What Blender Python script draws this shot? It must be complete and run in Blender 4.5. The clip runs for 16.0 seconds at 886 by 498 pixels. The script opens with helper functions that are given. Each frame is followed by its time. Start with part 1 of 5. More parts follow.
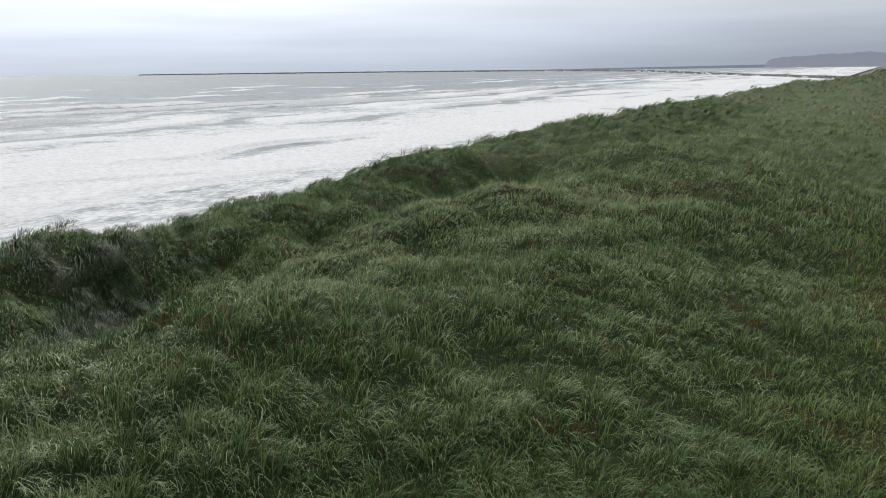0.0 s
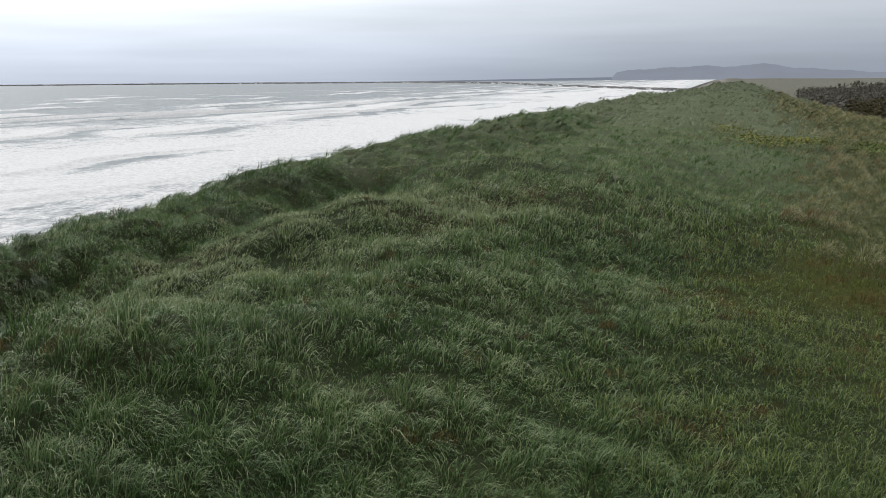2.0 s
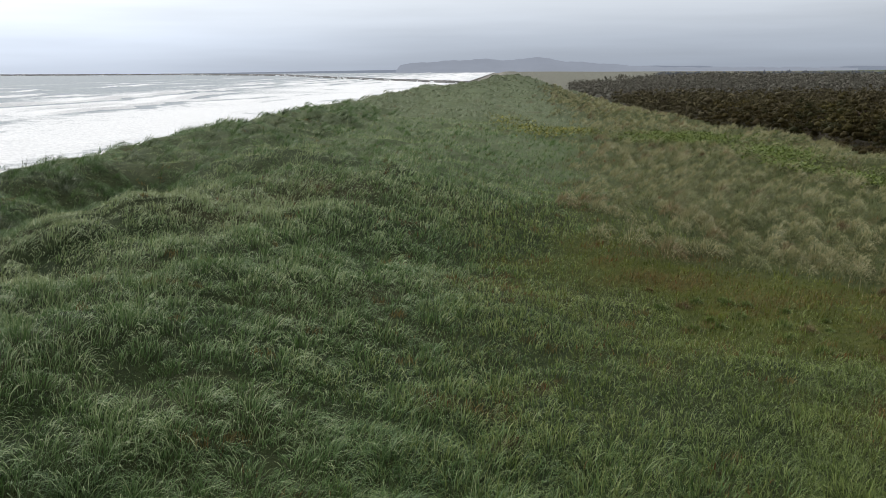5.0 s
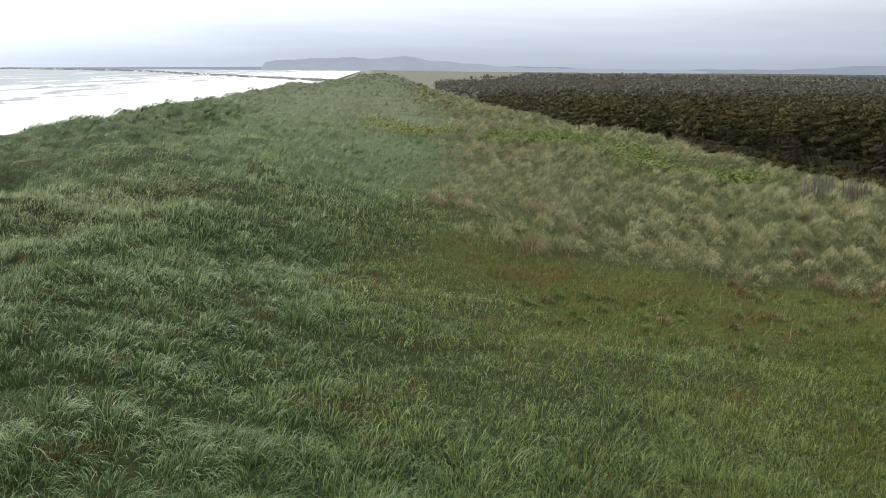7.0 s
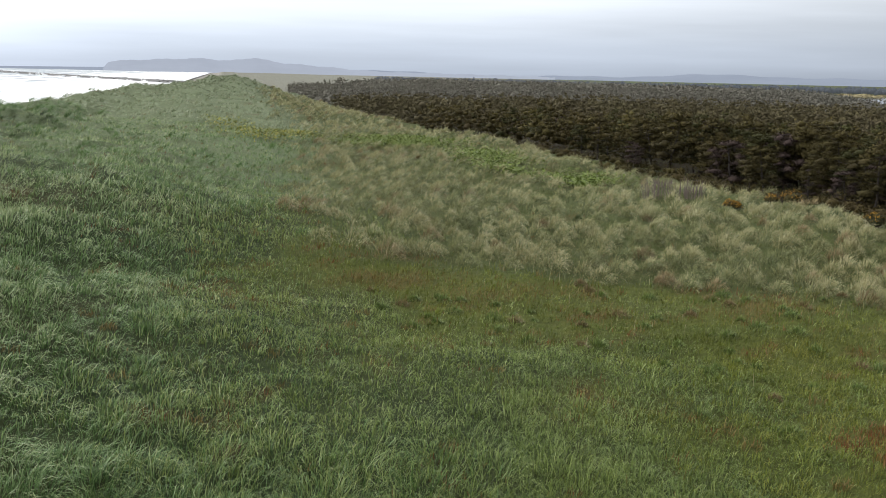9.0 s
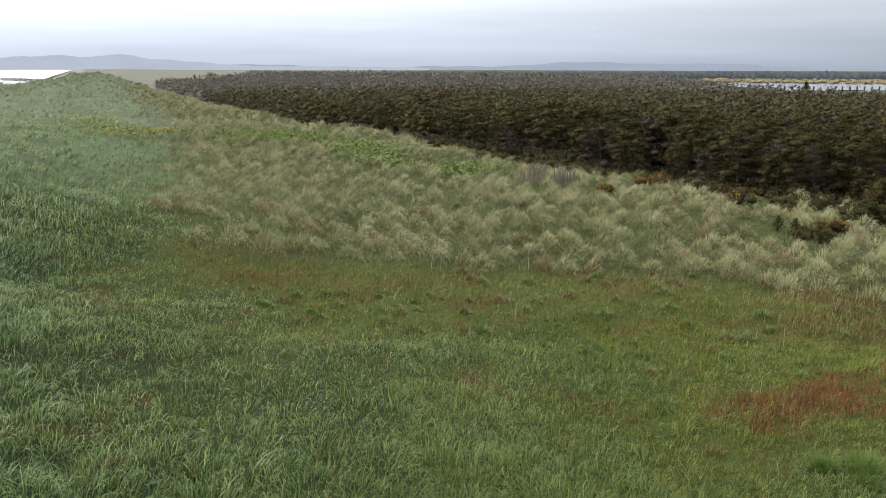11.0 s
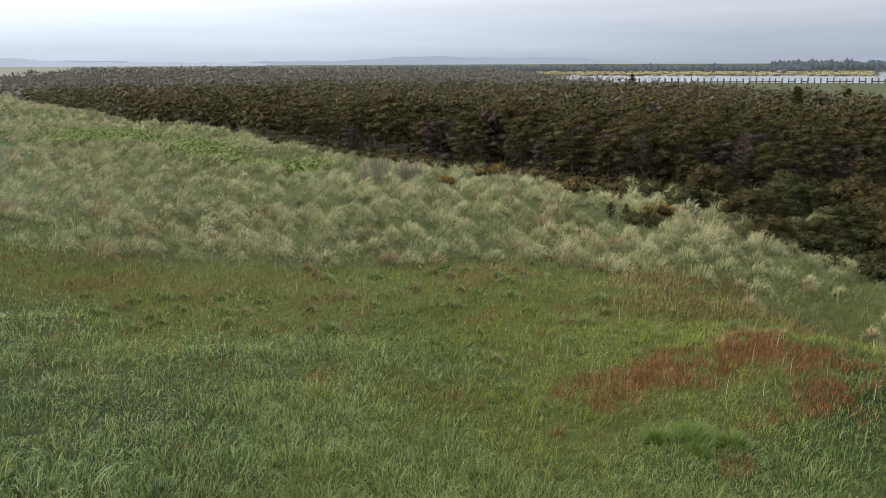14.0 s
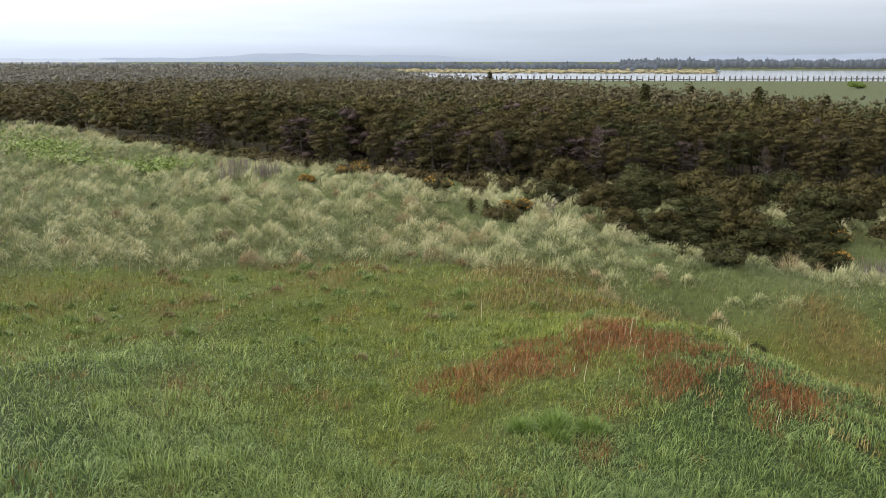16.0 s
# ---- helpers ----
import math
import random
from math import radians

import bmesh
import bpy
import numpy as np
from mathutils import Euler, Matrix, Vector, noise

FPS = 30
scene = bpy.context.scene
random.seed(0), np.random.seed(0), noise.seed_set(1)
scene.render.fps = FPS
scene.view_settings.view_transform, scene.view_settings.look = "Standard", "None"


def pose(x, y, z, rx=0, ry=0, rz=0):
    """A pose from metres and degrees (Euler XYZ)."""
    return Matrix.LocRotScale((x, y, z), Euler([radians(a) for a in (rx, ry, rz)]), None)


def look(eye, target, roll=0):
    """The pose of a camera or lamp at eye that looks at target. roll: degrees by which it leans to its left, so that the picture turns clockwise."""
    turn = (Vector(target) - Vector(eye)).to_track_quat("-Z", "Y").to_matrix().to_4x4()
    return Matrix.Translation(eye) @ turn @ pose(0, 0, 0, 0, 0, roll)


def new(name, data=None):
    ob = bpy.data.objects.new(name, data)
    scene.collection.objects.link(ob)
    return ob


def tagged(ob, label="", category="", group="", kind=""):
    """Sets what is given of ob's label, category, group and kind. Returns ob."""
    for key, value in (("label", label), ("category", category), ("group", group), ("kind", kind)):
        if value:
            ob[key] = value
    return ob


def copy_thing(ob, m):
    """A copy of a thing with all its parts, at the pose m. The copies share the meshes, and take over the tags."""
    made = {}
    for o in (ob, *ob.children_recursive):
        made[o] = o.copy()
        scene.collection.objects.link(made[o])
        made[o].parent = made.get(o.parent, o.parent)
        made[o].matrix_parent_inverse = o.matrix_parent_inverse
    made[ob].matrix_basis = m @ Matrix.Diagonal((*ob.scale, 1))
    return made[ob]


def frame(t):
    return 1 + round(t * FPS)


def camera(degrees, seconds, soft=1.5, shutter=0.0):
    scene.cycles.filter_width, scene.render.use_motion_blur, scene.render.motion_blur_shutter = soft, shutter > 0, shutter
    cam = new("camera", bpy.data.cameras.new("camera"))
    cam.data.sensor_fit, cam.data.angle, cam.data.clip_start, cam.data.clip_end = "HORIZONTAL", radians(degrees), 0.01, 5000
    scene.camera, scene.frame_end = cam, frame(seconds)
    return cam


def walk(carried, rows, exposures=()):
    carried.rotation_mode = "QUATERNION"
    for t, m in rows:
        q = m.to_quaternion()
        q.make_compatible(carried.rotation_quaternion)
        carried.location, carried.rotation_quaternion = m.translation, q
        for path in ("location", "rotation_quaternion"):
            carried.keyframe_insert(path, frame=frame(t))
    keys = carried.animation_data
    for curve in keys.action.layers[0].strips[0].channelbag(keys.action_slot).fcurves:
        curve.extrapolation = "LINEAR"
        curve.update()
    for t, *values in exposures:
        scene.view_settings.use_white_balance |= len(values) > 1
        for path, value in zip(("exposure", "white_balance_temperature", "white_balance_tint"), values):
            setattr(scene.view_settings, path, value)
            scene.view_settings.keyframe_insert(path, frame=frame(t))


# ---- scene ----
# The camera turns on a look-out platform, sixteen metres above the sea.
cam = camera(51.51, 16.0, soft=0.9)
PIVOT, REACH = Vector((-0.08, -0.55, 16.0)), 0.56   # held at arm's length before the turning body
# seconds, heading (clockwise from the line of the coast), pitch, lean to the left
ROWS = [
    (0, -25.84, -11.14, -0.75),
    (0.5, -23.17, -11.00, -0.16),
    (1, -21.36, -10.99, -1.05),
    (1.5, -19.45, -10.69, -1.01),
    (2, -17.08, -10.53, -0.55),
    (2.5, -14.82, -10.41, -1.19),
    (3, -12.06, -10.63, -0.90),
    (3.5, -10.25, -10.54, -0.81),
    (4, -8.38, -10.76, -0.61),
    (4.2, -7.35, -11.01, -0.28),
    (6.3, 1.55, -11.01, -0.27),
    (6.5, 2.63, -10.82, 0.31),
    (7, 4.36, -11.16, 0.47),
    (7.5, 6.62, -11.20, 0.54),
    (8, 8.48, -11.43, -0.39),
    (8.5, 10.28, -11.08, 0.53),
    (8.7, 11.64, -10.92, 0.91),
    (10.8, 19.98, -11.31, 0.30),
    (11, 20.93, -11.22, 0.14),
    (11.5, 22.70, -11.08, 0.48),
    (12, 24.38, -11.25, 0.19),
    (12.5, 26.00, -11.42, 0.24),
    (13, 27.58, -11.79, -0.08),
    (13.5, 28.96, -11.40, -0.13),
    (14, 30.67, -11.55, -0.23),
    (14.5, 33.24, -11.35, 0.17),
    (15, 35.11, -11.38, 0.14),
    (15.5, 37.10, -11.51, -0.08),
    (16, 39.29, -11.72, -0.00),
]


def aim(heading, pitch, lean):
    a, p = radians(heading), radians(pitch)
    way = Vector((math.sin(a) * math.cos(p), math.cos(a) * math.cos(p), math.sin(p)))
    eye = PIVOT + REACH * Vector((math.sin(a), math.cos(a), 0.0))
    return look(eye, eye + way, lean)


walk(cam, [(t, aim(h, p, l)) for t, h, p, l in ROWS],
     exposures=[(0.0, -0.74), (2.8, -0.72), (4.2, -0.68), (6.4, -0.06), (8.7, 0.02), (11.0, 0.22), (14.3, 0.27), (15.5, 0.36), (16.0, 0.60)])

# ---- world and sun ----
SUN_UP, SUN_AZ = 32.0, -55.0   # degrees; the sun stands over the sea, behind cloud


def make_world():
    world = bpy.data.worlds.new("overcast_sky")
    world.use_nodes = True
    scene.world = world
    nt = world.node_tree
    nt.nodes.clear()
    n, link = nt.nodes.new, nt.links.new
    out = n("ShaderNodeOutputWorld")
    sky = n("ShaderNodeTexSky")
    sky.sky_type, sky.sun_disc = "NISHITA", False
    sky.sun_elevation, sky.sun_rotation = radians(SUN_UP), radians(SUN_AZ)
    clear = n("ShaderNodeBackground")
    clear.inputs["Strength"].default_value = 0.08
    link(sky.outputs[0], clear.inputs["Color"])
    coord = n("ShaderNodeTexCoord")
    split = n("ShaderNodeSeparateXYZ")
    link(coord.outputs["Generated"], split.inputs[0])
    # the deck of cloud: darker and bluer low down, brightest overhead
    ramp = n("ShaderNodeValToRGB")
    link(split.outputs["Z"], ramp.inputs[0])
    e = ramp.color_ramp.elements
    e[0].position, e[0].color = 0.0, (0.42, 0.48, 0.58, 1)
    e[1].position, e[1].color = 1.0, (2.0, 2.0, 2.0, 1)
    for pos, col in ((0.03, (0.53, 0.595, 0.70, 1)), (0.09, (0.88, 0.935, 1.01, 1)), (0.15, (1.10, 1.14, 1.17, 1)), (0.4, (1.35, 1.36, 1.38, 1))):
        el = e.new(pos)
        el.color = col
    # long level streaks of stratus
    stretch = n("ShaderNodeMapping")
    stretch.inputs["Scale"].default_value = (1.6, 1.6, 22.0)
    link(coord.outputs["Generated"], stretch.inputs[0])
    noise_tex = n("ShaderNodeTexNoise")
    noise_tex.inputs["Scale"].default_value = 1.3
    noise_tex.inputs["Detail"].default_value = 5.0
    noise_tex.inputs["Roughness"].default_value = 0.5
    link(stretch.outputs[0], noise_tex.inputs["Vector"])
    band = n("ShaderNodeMapRange")
    band.inputs["From Min"].default_value, band.inputs["From Max"].default_value = 0.3, 0.7
    band.inputs["To Min"].default_value, band.inputs["To Max"].default_value = 0.88, 1.12
    link(noise_tex.outputs[0], band.inputs["Value"])
    mul = n("ShaderNodeVectorMath")
    mul.operation = "MULTIPLY"
    link(ramp.outputs[0], mul.inputs[0])
    link(band.outputs[0], mul.inputs[1])
    cloud = n("ShaderNodeBackground")
    # the cloud is thinner towards the hidden sun
    side = n("ShaderNodeVectorMath")
    side.operation = "DOT_PRODUCT"
    link(coord.outputs["Generated"], side.inputs[0])
    side.inputs[1].default_value = (math.sin(radians(SUN_AZ)), math.cos(radians(SUN_AZ)), 0.0)
    glow = n("ShaderNodeMath")
    glow.operation = "MULTIPLY_ADD"
    glow.inputs[1].default_value, glow.inputs[2].default_value = 0.62, 1.0
    link(side.outputs["Value"], glow.inputs[0])
    veil = n("ShaderNodeMapRange")
    veil.interpolation_type = "SMOOTHSTEP"
    veil.inputs["From Min"].default_value, veil.inputs["From Max"].default_value = 0.62, 1.0
    veil.inputs["To Max"].default_value = 0.74
    link(side.outputs["Value"], veil.inputs["Value"])
    total = n("ShaderNodeMath")
    link(glow.outputs[0], total.inputs[0])
    link(veil.outputs[0], total.inputs[1])
    link(total.outputs[0], cloud.inputs["Strength"])
    link(mul.outputs[0], cloud.inputs["Color"])
    mix = n("ShaderNodeMixShader")
    mix.inputs[0].default_value = 0.93
    link(clear.outputs[0], mix.inputs[1])
    link(cloud.outputs[0], mix.inputs[2])
    link(mix.outputs[0], out.inputs["Surface"])


make_world()
sun = new("sun", bpy.data.lights.new("sun", "SUN"))
sun.data.energy, sun.data.angle, sun.data.color = 2.5, radians(18), (1.0, 0.97, 0.92)
_a, _e = radians(SUN_AZ), radians(SUN_UP)
sun.matrix_world = look(Vector((0, 0, 60)) + 40 * Vector((math.sin(_a) * math.cos(_e), math.cos(_a) * math.cos(_e), math.sin(_e))), (0, 0, 60))

# ---- materials ----
def material(name, rough=0.9, spec=0.3):
    m = bpy.data.materials.new(name)
    m.use_nodes = True
    nt = m.node_tree
    b = nt.nodes["Principled BSDF"]
    b.inputs["Roughness"].default_value = rough
    b.inputs["Specular IOR Level"].default_value = spec
    return m, nt, b


def ramp_node(nt, source, stops):
    r = nt.nodes.new("ShaderNodeValToRGB")
    els = r.color_ramp.elements
    while len(els) < len(stops):
        els.new(0.5)
    for el, (pos, col) in zip(els, stops):
        el.position, el.color = pos, (*col, 1)
    nt.links.new(source, r.inputs[0])
    return r.outputs[0]


def noise_node(nt, scale, detail=4.0, rough=0.55, stretch=None):
    coord = nt.nodes.new("ShaderNodeTexCoord")
    t = nt.nodes.new("ShaderNodeTexNoise")
    t.inputs["Scale"].default_value, t.inputs["Detail"].default_value, t.inputs["Roughness"].default_value = scale, detail, rough
    src = coord.outputs["Object"]
    if stretch:
        mp = nt.nodes.new("ShaderNodeMapping")
        mp.inputs["Scale"].default_value = stretch
        nt.links.new(src, mp.inputs[0])
        src = mp.outputs[0]
    nt.links.new(src, t.inputs["Vector"])
    return t.outputs[0]


def mix_color(nt, fac, a, b, blend="MIX"):
    m = nt.nodes.new("ShaderNodeMix")
    m.data_type, m.blend_type = "RGBA", blend
    for sock, val in ((m.inputs[0], fac), (m.inputs[6], a), (m.inputs[7], b)):
        if isinstance(val, (int, float)):
            sock.default_value = val
        elif isinstance(val, tuple):
            sock.default_value = (*val, 1)
        else:
            nt.links.new(val, sock)
    return m.outputs[2]


def bump(nt, b, height, strength, distance):
    n = nt.nodes.new("ShaderNodeBump")
    n.inputs["Strength"].default_value, n.inputs["Distance"].default_value = strength, distance
    nt.links.new(height, n.inputs["Height"])
    nt.links.new(n.outputs[0], b.inputs["Normal"])


def blade_material(name, stops, patch, rough=0.55, spec=0.25, through_light=0.14, patch_scale=0.25, patch_mix=0.6, own=0.45, grain=0.0):
    """Leaves and blades: each has its own shade; tone holds tussock and tree variety, painted light and haze; patches
    of metres drift to another hue.
    """
    m, nt, b = material(name, rough, spec)
    geo = nt.nodes.new("ShaderNodeNewGeometry")
    tone = nt.nodes.new("ShaderNodeAttribute")
    tone.attribute_name = "tone"
    mixed = nt.nodes.new("ShaderNodeMath")
    mixed.operation = "MULTIPLY_ADD"
    grit_at = nt.nodes.new("ShaderNodeAttribute")
    grit_at.attribute_name = "variety"
    spread = nt.nodes.new("ShaderNodeMath")
    spread.operation = "MULTIPLY"
    nt.links.new(geo.outputs["Random Per Island"], spread.inputs[0])
    nt.links.new(grit_at.outputs["Fac"], spread.inputs[1])
    nt.links.new(spread.outputs[0], mixed.inputs[0])
    mixed.inputs[1].default_value = own
    nt.links.new(tone.outputs["Fac"], mixed.inputs[2])
    if grain:
        grit = noise_node(nt, grain, 4.0, 0.65)
        centred = nt.nodes.new("ShaderNodeMath")
        centred.operation = "MULTIPLY_ADD"
        centred.inputs[1].default_value = 0.9
        nt.links.new(grit, centred.inputs[0])
        shift = nt.nodes.new("ShaderNodeMath")
        shift.operation = "SUBTRACT"
        nt.links.new(mixed.outputs[0], shift.inputs[0])
        shift.inputs[1].default_value = 0.45
        nt.links.new(shift.outputs[0], centred.inputs[2])
        mixed = centred
        bump(nt, b, grit, 1.0, 0.6 / grain)
    col = ramp_node(nt, mixed.outputs[0], stops)
    drift = noise_node(nt, patch_scale, 3.0)
    fac = nt.nodes.new("ShaderNodeMapRange")
    fac.inputs["From Min"].default_value, fac.inputs["From Max"].default_value = 0.42, 0.68
    fac.inputs["To Max"].default_value = patch_mix
    nt.links.new(drift, fac.inputs["Value"])
    col = mix_color(nt, fac.outputs[0], col, mix_color(nt, 0.5, col, patch))
    nt.links.new(col, b.inputs["Base Color"])
    tr = nt.nodes.new("ShaderNodeBsdfTranslucent")
    nt.links.new(col, tr.inputs["Color"])
    mx = nt.nodes.new("ShaderNodeMixShader")
    mx.inputs[0].default_value = through_light
    out = nt.nodes["Material Output"]
    nt.links.new(b.outputs[0], mx.inputs[1])
    nt.links.new(tr.outputs[0], mx.inputs[2])
    nt.links.new(mx.outputs[0], out.inputs["Surface"])
    return m


MARRAM = blade_material("marram_blades", [(0.0, (0.018, 0.042, 0.010)), (0.4, (0.050, 0.102, 0.024)), (0.7, (0.112, 0.185, 0.060)), (0.9, (0.20, 0.275, 0.122)), (1.0, (0.30, 0.35, 0.18))], (0.085, 0.15, 0.075), rough=0.5, spec=0.24, own=0.5)
# paler and greyer than MARRAM: haze over the far dune put into the colour
FAR_HAZE_MARRAM = blade_material("far_haze_marram_blades", [(0.0, (0.062, 0.084, 0.042)), (0.5, (0.140, 0.176, 0.098)), (1.0, (0.25, 0.285, 0.175))], (0.16, 0.185, 0.12), own=0.4)
DARK_MARRAM = blade_material("dark_marram_blades", [(0.0, (0.012, 0.024, 0.008)), (0.4, (0.030, 0.052, 0.018)), (0.8, (0.062, 0.094, 0.036)), (1.0, (0.11, 0.14, 0.065))], (0.045, 0.052, 0.022), own=0.5, through_light=0.06)
HOLLOW = blade_material("hollow_grass_blades", [(0.0, (0.028, 0.048, 0.012)), (0.30, (0.070, 0.106, 0.021)), (0.6, (0.140, 0.188, 0.046)), (0.85, (0.240, 0.285, 0.092)), (1.0, (0.35, 0.38, 0.18))], (0.090, 0.14, 0.055), rough=0.5, spec=0.28, own=0.55, patch_scale=0.4)
MEADOW = blade_material("meadow_blades", [(0.0, (0.028, 0.050, 0.006)), (0.5, (0.098, 0.124, 0.015)), (0.85, (0.172, 0.188, 0.030)), (1.0, (0.22, 0.235, 0.065))], (0.13, 0.105, 0.022), own=0.6, patch_mix=0.7)
BROWN = blade_material("brown_grass_blades", [(0.0, (0.055, 0.046, 0.012)), (0.5, (0.135, 0.105, 0.030)), (1.0, (0.25, 0.20, 0.075))], (0.15, 0.085, 0.028))
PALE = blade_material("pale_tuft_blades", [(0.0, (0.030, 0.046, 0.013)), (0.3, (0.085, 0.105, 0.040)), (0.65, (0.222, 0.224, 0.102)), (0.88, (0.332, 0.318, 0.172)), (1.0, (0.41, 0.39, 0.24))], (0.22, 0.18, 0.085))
DRIED = blade_material("dried_tuft_blades", [(0.0, (0.060, 0.042, 0.018)), (0.5, (0.155, 0.115, 0.055)), (1.0, (0.31, 0.25, 0.14))], (0.17, 0.12, 0.05))
SORREL = blade_material("sorrel_stalks", [(0.0, (0.075, 0.024, 0.008)), (0.6, (0.158, 0.058, 0.018)), (1.0, (0.24, 0.128, 0.048))], (0.11, 0.085, 0.030))
BLOOM = blade_material("yellow_bloom", [(0.0, (0.07, 0.10, 0.02)), (0.6, (0.16, 0.17, 0.03)), (1.0, (0.42, 0.36, 0.05))], (0.14, 0.15, 0.03))
STRAW = blade_material("straw_stalks", [(0.0, (0.26, 0.22, 0.13)), (1.0, (0.48, 0.43, 0.29))], (0.33, 0.27, 0.16))
HERB = blade_material("herb_leaves", [(0.0, (0.045, 0.085, 0.014)), (0.7, (0.115, 0.17, 0.030)), (1.0, (0.21, 0.24, 0.05))], (0.11, 0.15, 0.03))

DRIFT = blade_material("drift_leaves", [(0.0, (0.052, 0.082, 0.014)), (0.7, (0.128, 0.172, 0.030)), (1.0, (0.22, 0.245, 0.06))], (0.12, 0.155, 0.032))


def ground_material():
    """Soil, kept dark for shaded gaps in the grass; cover and distance tint it."""
    m, nt, b = material("dune_ground", 0.95, 0.1)
    big = noise_node(nt, 0.12, 5.0)
    col = ramp_node(nt, big, [(0.3, (0.014, 0.024, 0.008)), (0.5, (0.022, 0.032, 0.011)), (0.7, (0.032, 0.034, 0.014))])
    for name, tint in (("meadow", (0.058, 0.068, 0.014)), ("pale", (0.055, 0.066, 0.022)), ("distance_tint", (0.105, 0.130, 0.074)), ("brown", (0.062, 0.050, 0.015)), ("red", (0.060, 0.034, 0.015)), ("litter", (0.022, 0.018, 0.010)), ("hazed_sand", (0.150, 0.148, 0.128)), ("beach", (0.19, 0.182, 0.165)), ("marsh", (0.054, 0.062, 0.030))):
        at = nt.nodes.new("ShaderNodeAttribute")
        at.attribute_name = name
        col = mix_color(nt, at.outputs["Fac"], col, tint)
    fine = noise_node(nt, 2.6, 6.0, 0.7)
    col = mix_color(nt, 0.6, col, ramp_node(nt, fine, [(0.3, (0.35, 0.35, 0.35)), (0.7, (1.6, 1.6, 1.5))]), "MULTIPLY")
    nt.links.new(col, b.inputs["Base Color"])
    bump(nt, b, fine, 0.8, 0.25)
    return m


GROUND = ground_material()


def sea_material():
    """Grey water, torn lace of foam, and thick grey-white surf where the waves have broken."""
    m, nt, b = material("surf_water", 0.2, 0.15)
    at = nt.nodes.new("ShaderNodeAttribute")
    at.attribute_name = "foam"
    lace = noise_node(nt, 0.22, 9.0, 0.7, (1.0, 0.5, 1.0))
    fine = noise_node(nt, 1.4, 6.0, 0.72, (1.0, 0.6, 1.0))
    total = at.outputs["Fac"]
    for tex, weight in ((lace, 1.5), (fine, 0.8)):
        add = nt.nodes.new("ShaderNodeMath")
        add.operation = "MULTIPLY_ADD"
        nt.links.new(tex, add.inputs[0])
        add.inputs[1].default_value = weight
        nt.links.new(total, add.inputs[2])
        total = add.outputs[0]
    fac = nt.nodes.new("ShaderNodeMapRange")
    fac.interpolation_type = "SMOOTHSTEP"
    fac.inputs["From Min"].default_value, fac.inputs["From Max"].default_value = 1.38, 1.86
    nt.links.new(total, fac.inputs["Value"])
    froth = ramp_node(nt, fine, [(0.30, (0.50, 0.51, 0.53)), (0.50, (0.70, 0.71, 0.725)), (0.70, (0.85, 0.855, 0.86))])
    water = ramp_node(nt, lace, [(0.35, (0.205, 0.236, 0.262)), (0.65, (0.345, 0.378, 0.405))])
    col = mix_color(nt, fac.outputs[0], water, froth)
    nt.links.new(col, b.inputs["Base Color"])
    r = nt.nodes.new("ShaderNodeMapRange")
    r.inputs["To Min"].default_value, r.inputs["To Max"].default_value = 0.68, 0.95
    nt.links.new(fac.outputs[0], r.inputs["Value"])
    nt.links.new(r.outputs[0], b.inputs["Roughness"])
    bump(nt, b, total, 0.7, 0.6)
    return m


SEA = sea_material()


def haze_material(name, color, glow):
    """Far land with its sea mist put into a glowing colour."""
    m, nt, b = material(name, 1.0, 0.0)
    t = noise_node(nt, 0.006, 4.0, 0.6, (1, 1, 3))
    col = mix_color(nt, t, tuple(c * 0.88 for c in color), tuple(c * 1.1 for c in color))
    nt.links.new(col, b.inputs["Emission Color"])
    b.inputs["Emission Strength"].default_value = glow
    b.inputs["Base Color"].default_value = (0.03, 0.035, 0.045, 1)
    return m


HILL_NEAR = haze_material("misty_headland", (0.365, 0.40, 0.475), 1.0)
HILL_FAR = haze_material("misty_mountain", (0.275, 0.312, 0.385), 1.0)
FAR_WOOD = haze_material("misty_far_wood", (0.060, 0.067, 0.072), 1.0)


def simple(name, a, b_, scale, rough=0.9, relief=0.0, spec=0.3):
    m, nt, b = material(name, rough, spec)
    t = noise_node(nt, scale, 5.0, 0.65)
    nt.links.new(ramp_node(nt, t, [(0.3, a), (0.7, b_)]), b.inputs["Base Color"])
    if relief:
        bump(nt, b, t, 0.7, relief)
    return m


ROCK = simple("jetty_rock", (0.06, 0.06, 0.06), (0.12, 0.118, 0.115), 0.3, 0.85, 0.3)
BAY = simple("bay_water", (0.10, 0.11, 0.125), (0.14, 0.155, 0.17), 0.01, 0.13, 0.0, 0.4)
TIMBER = simple("old_timber", (0.035, 0.032, 0.03), (0.09, 0.08, 0.07), 1.5, 0.9)
BARK = simple("pine_bark", (0.020, 0.016, 0.014), (0.045, 0.038, 0.033), 3.0, 0.95, 0.03)
DEADWOOD = simple("dead_twigs", (0.09, 0.07, 0.062), (0.17, 0.14, 0.125), 3.0, 0.95)

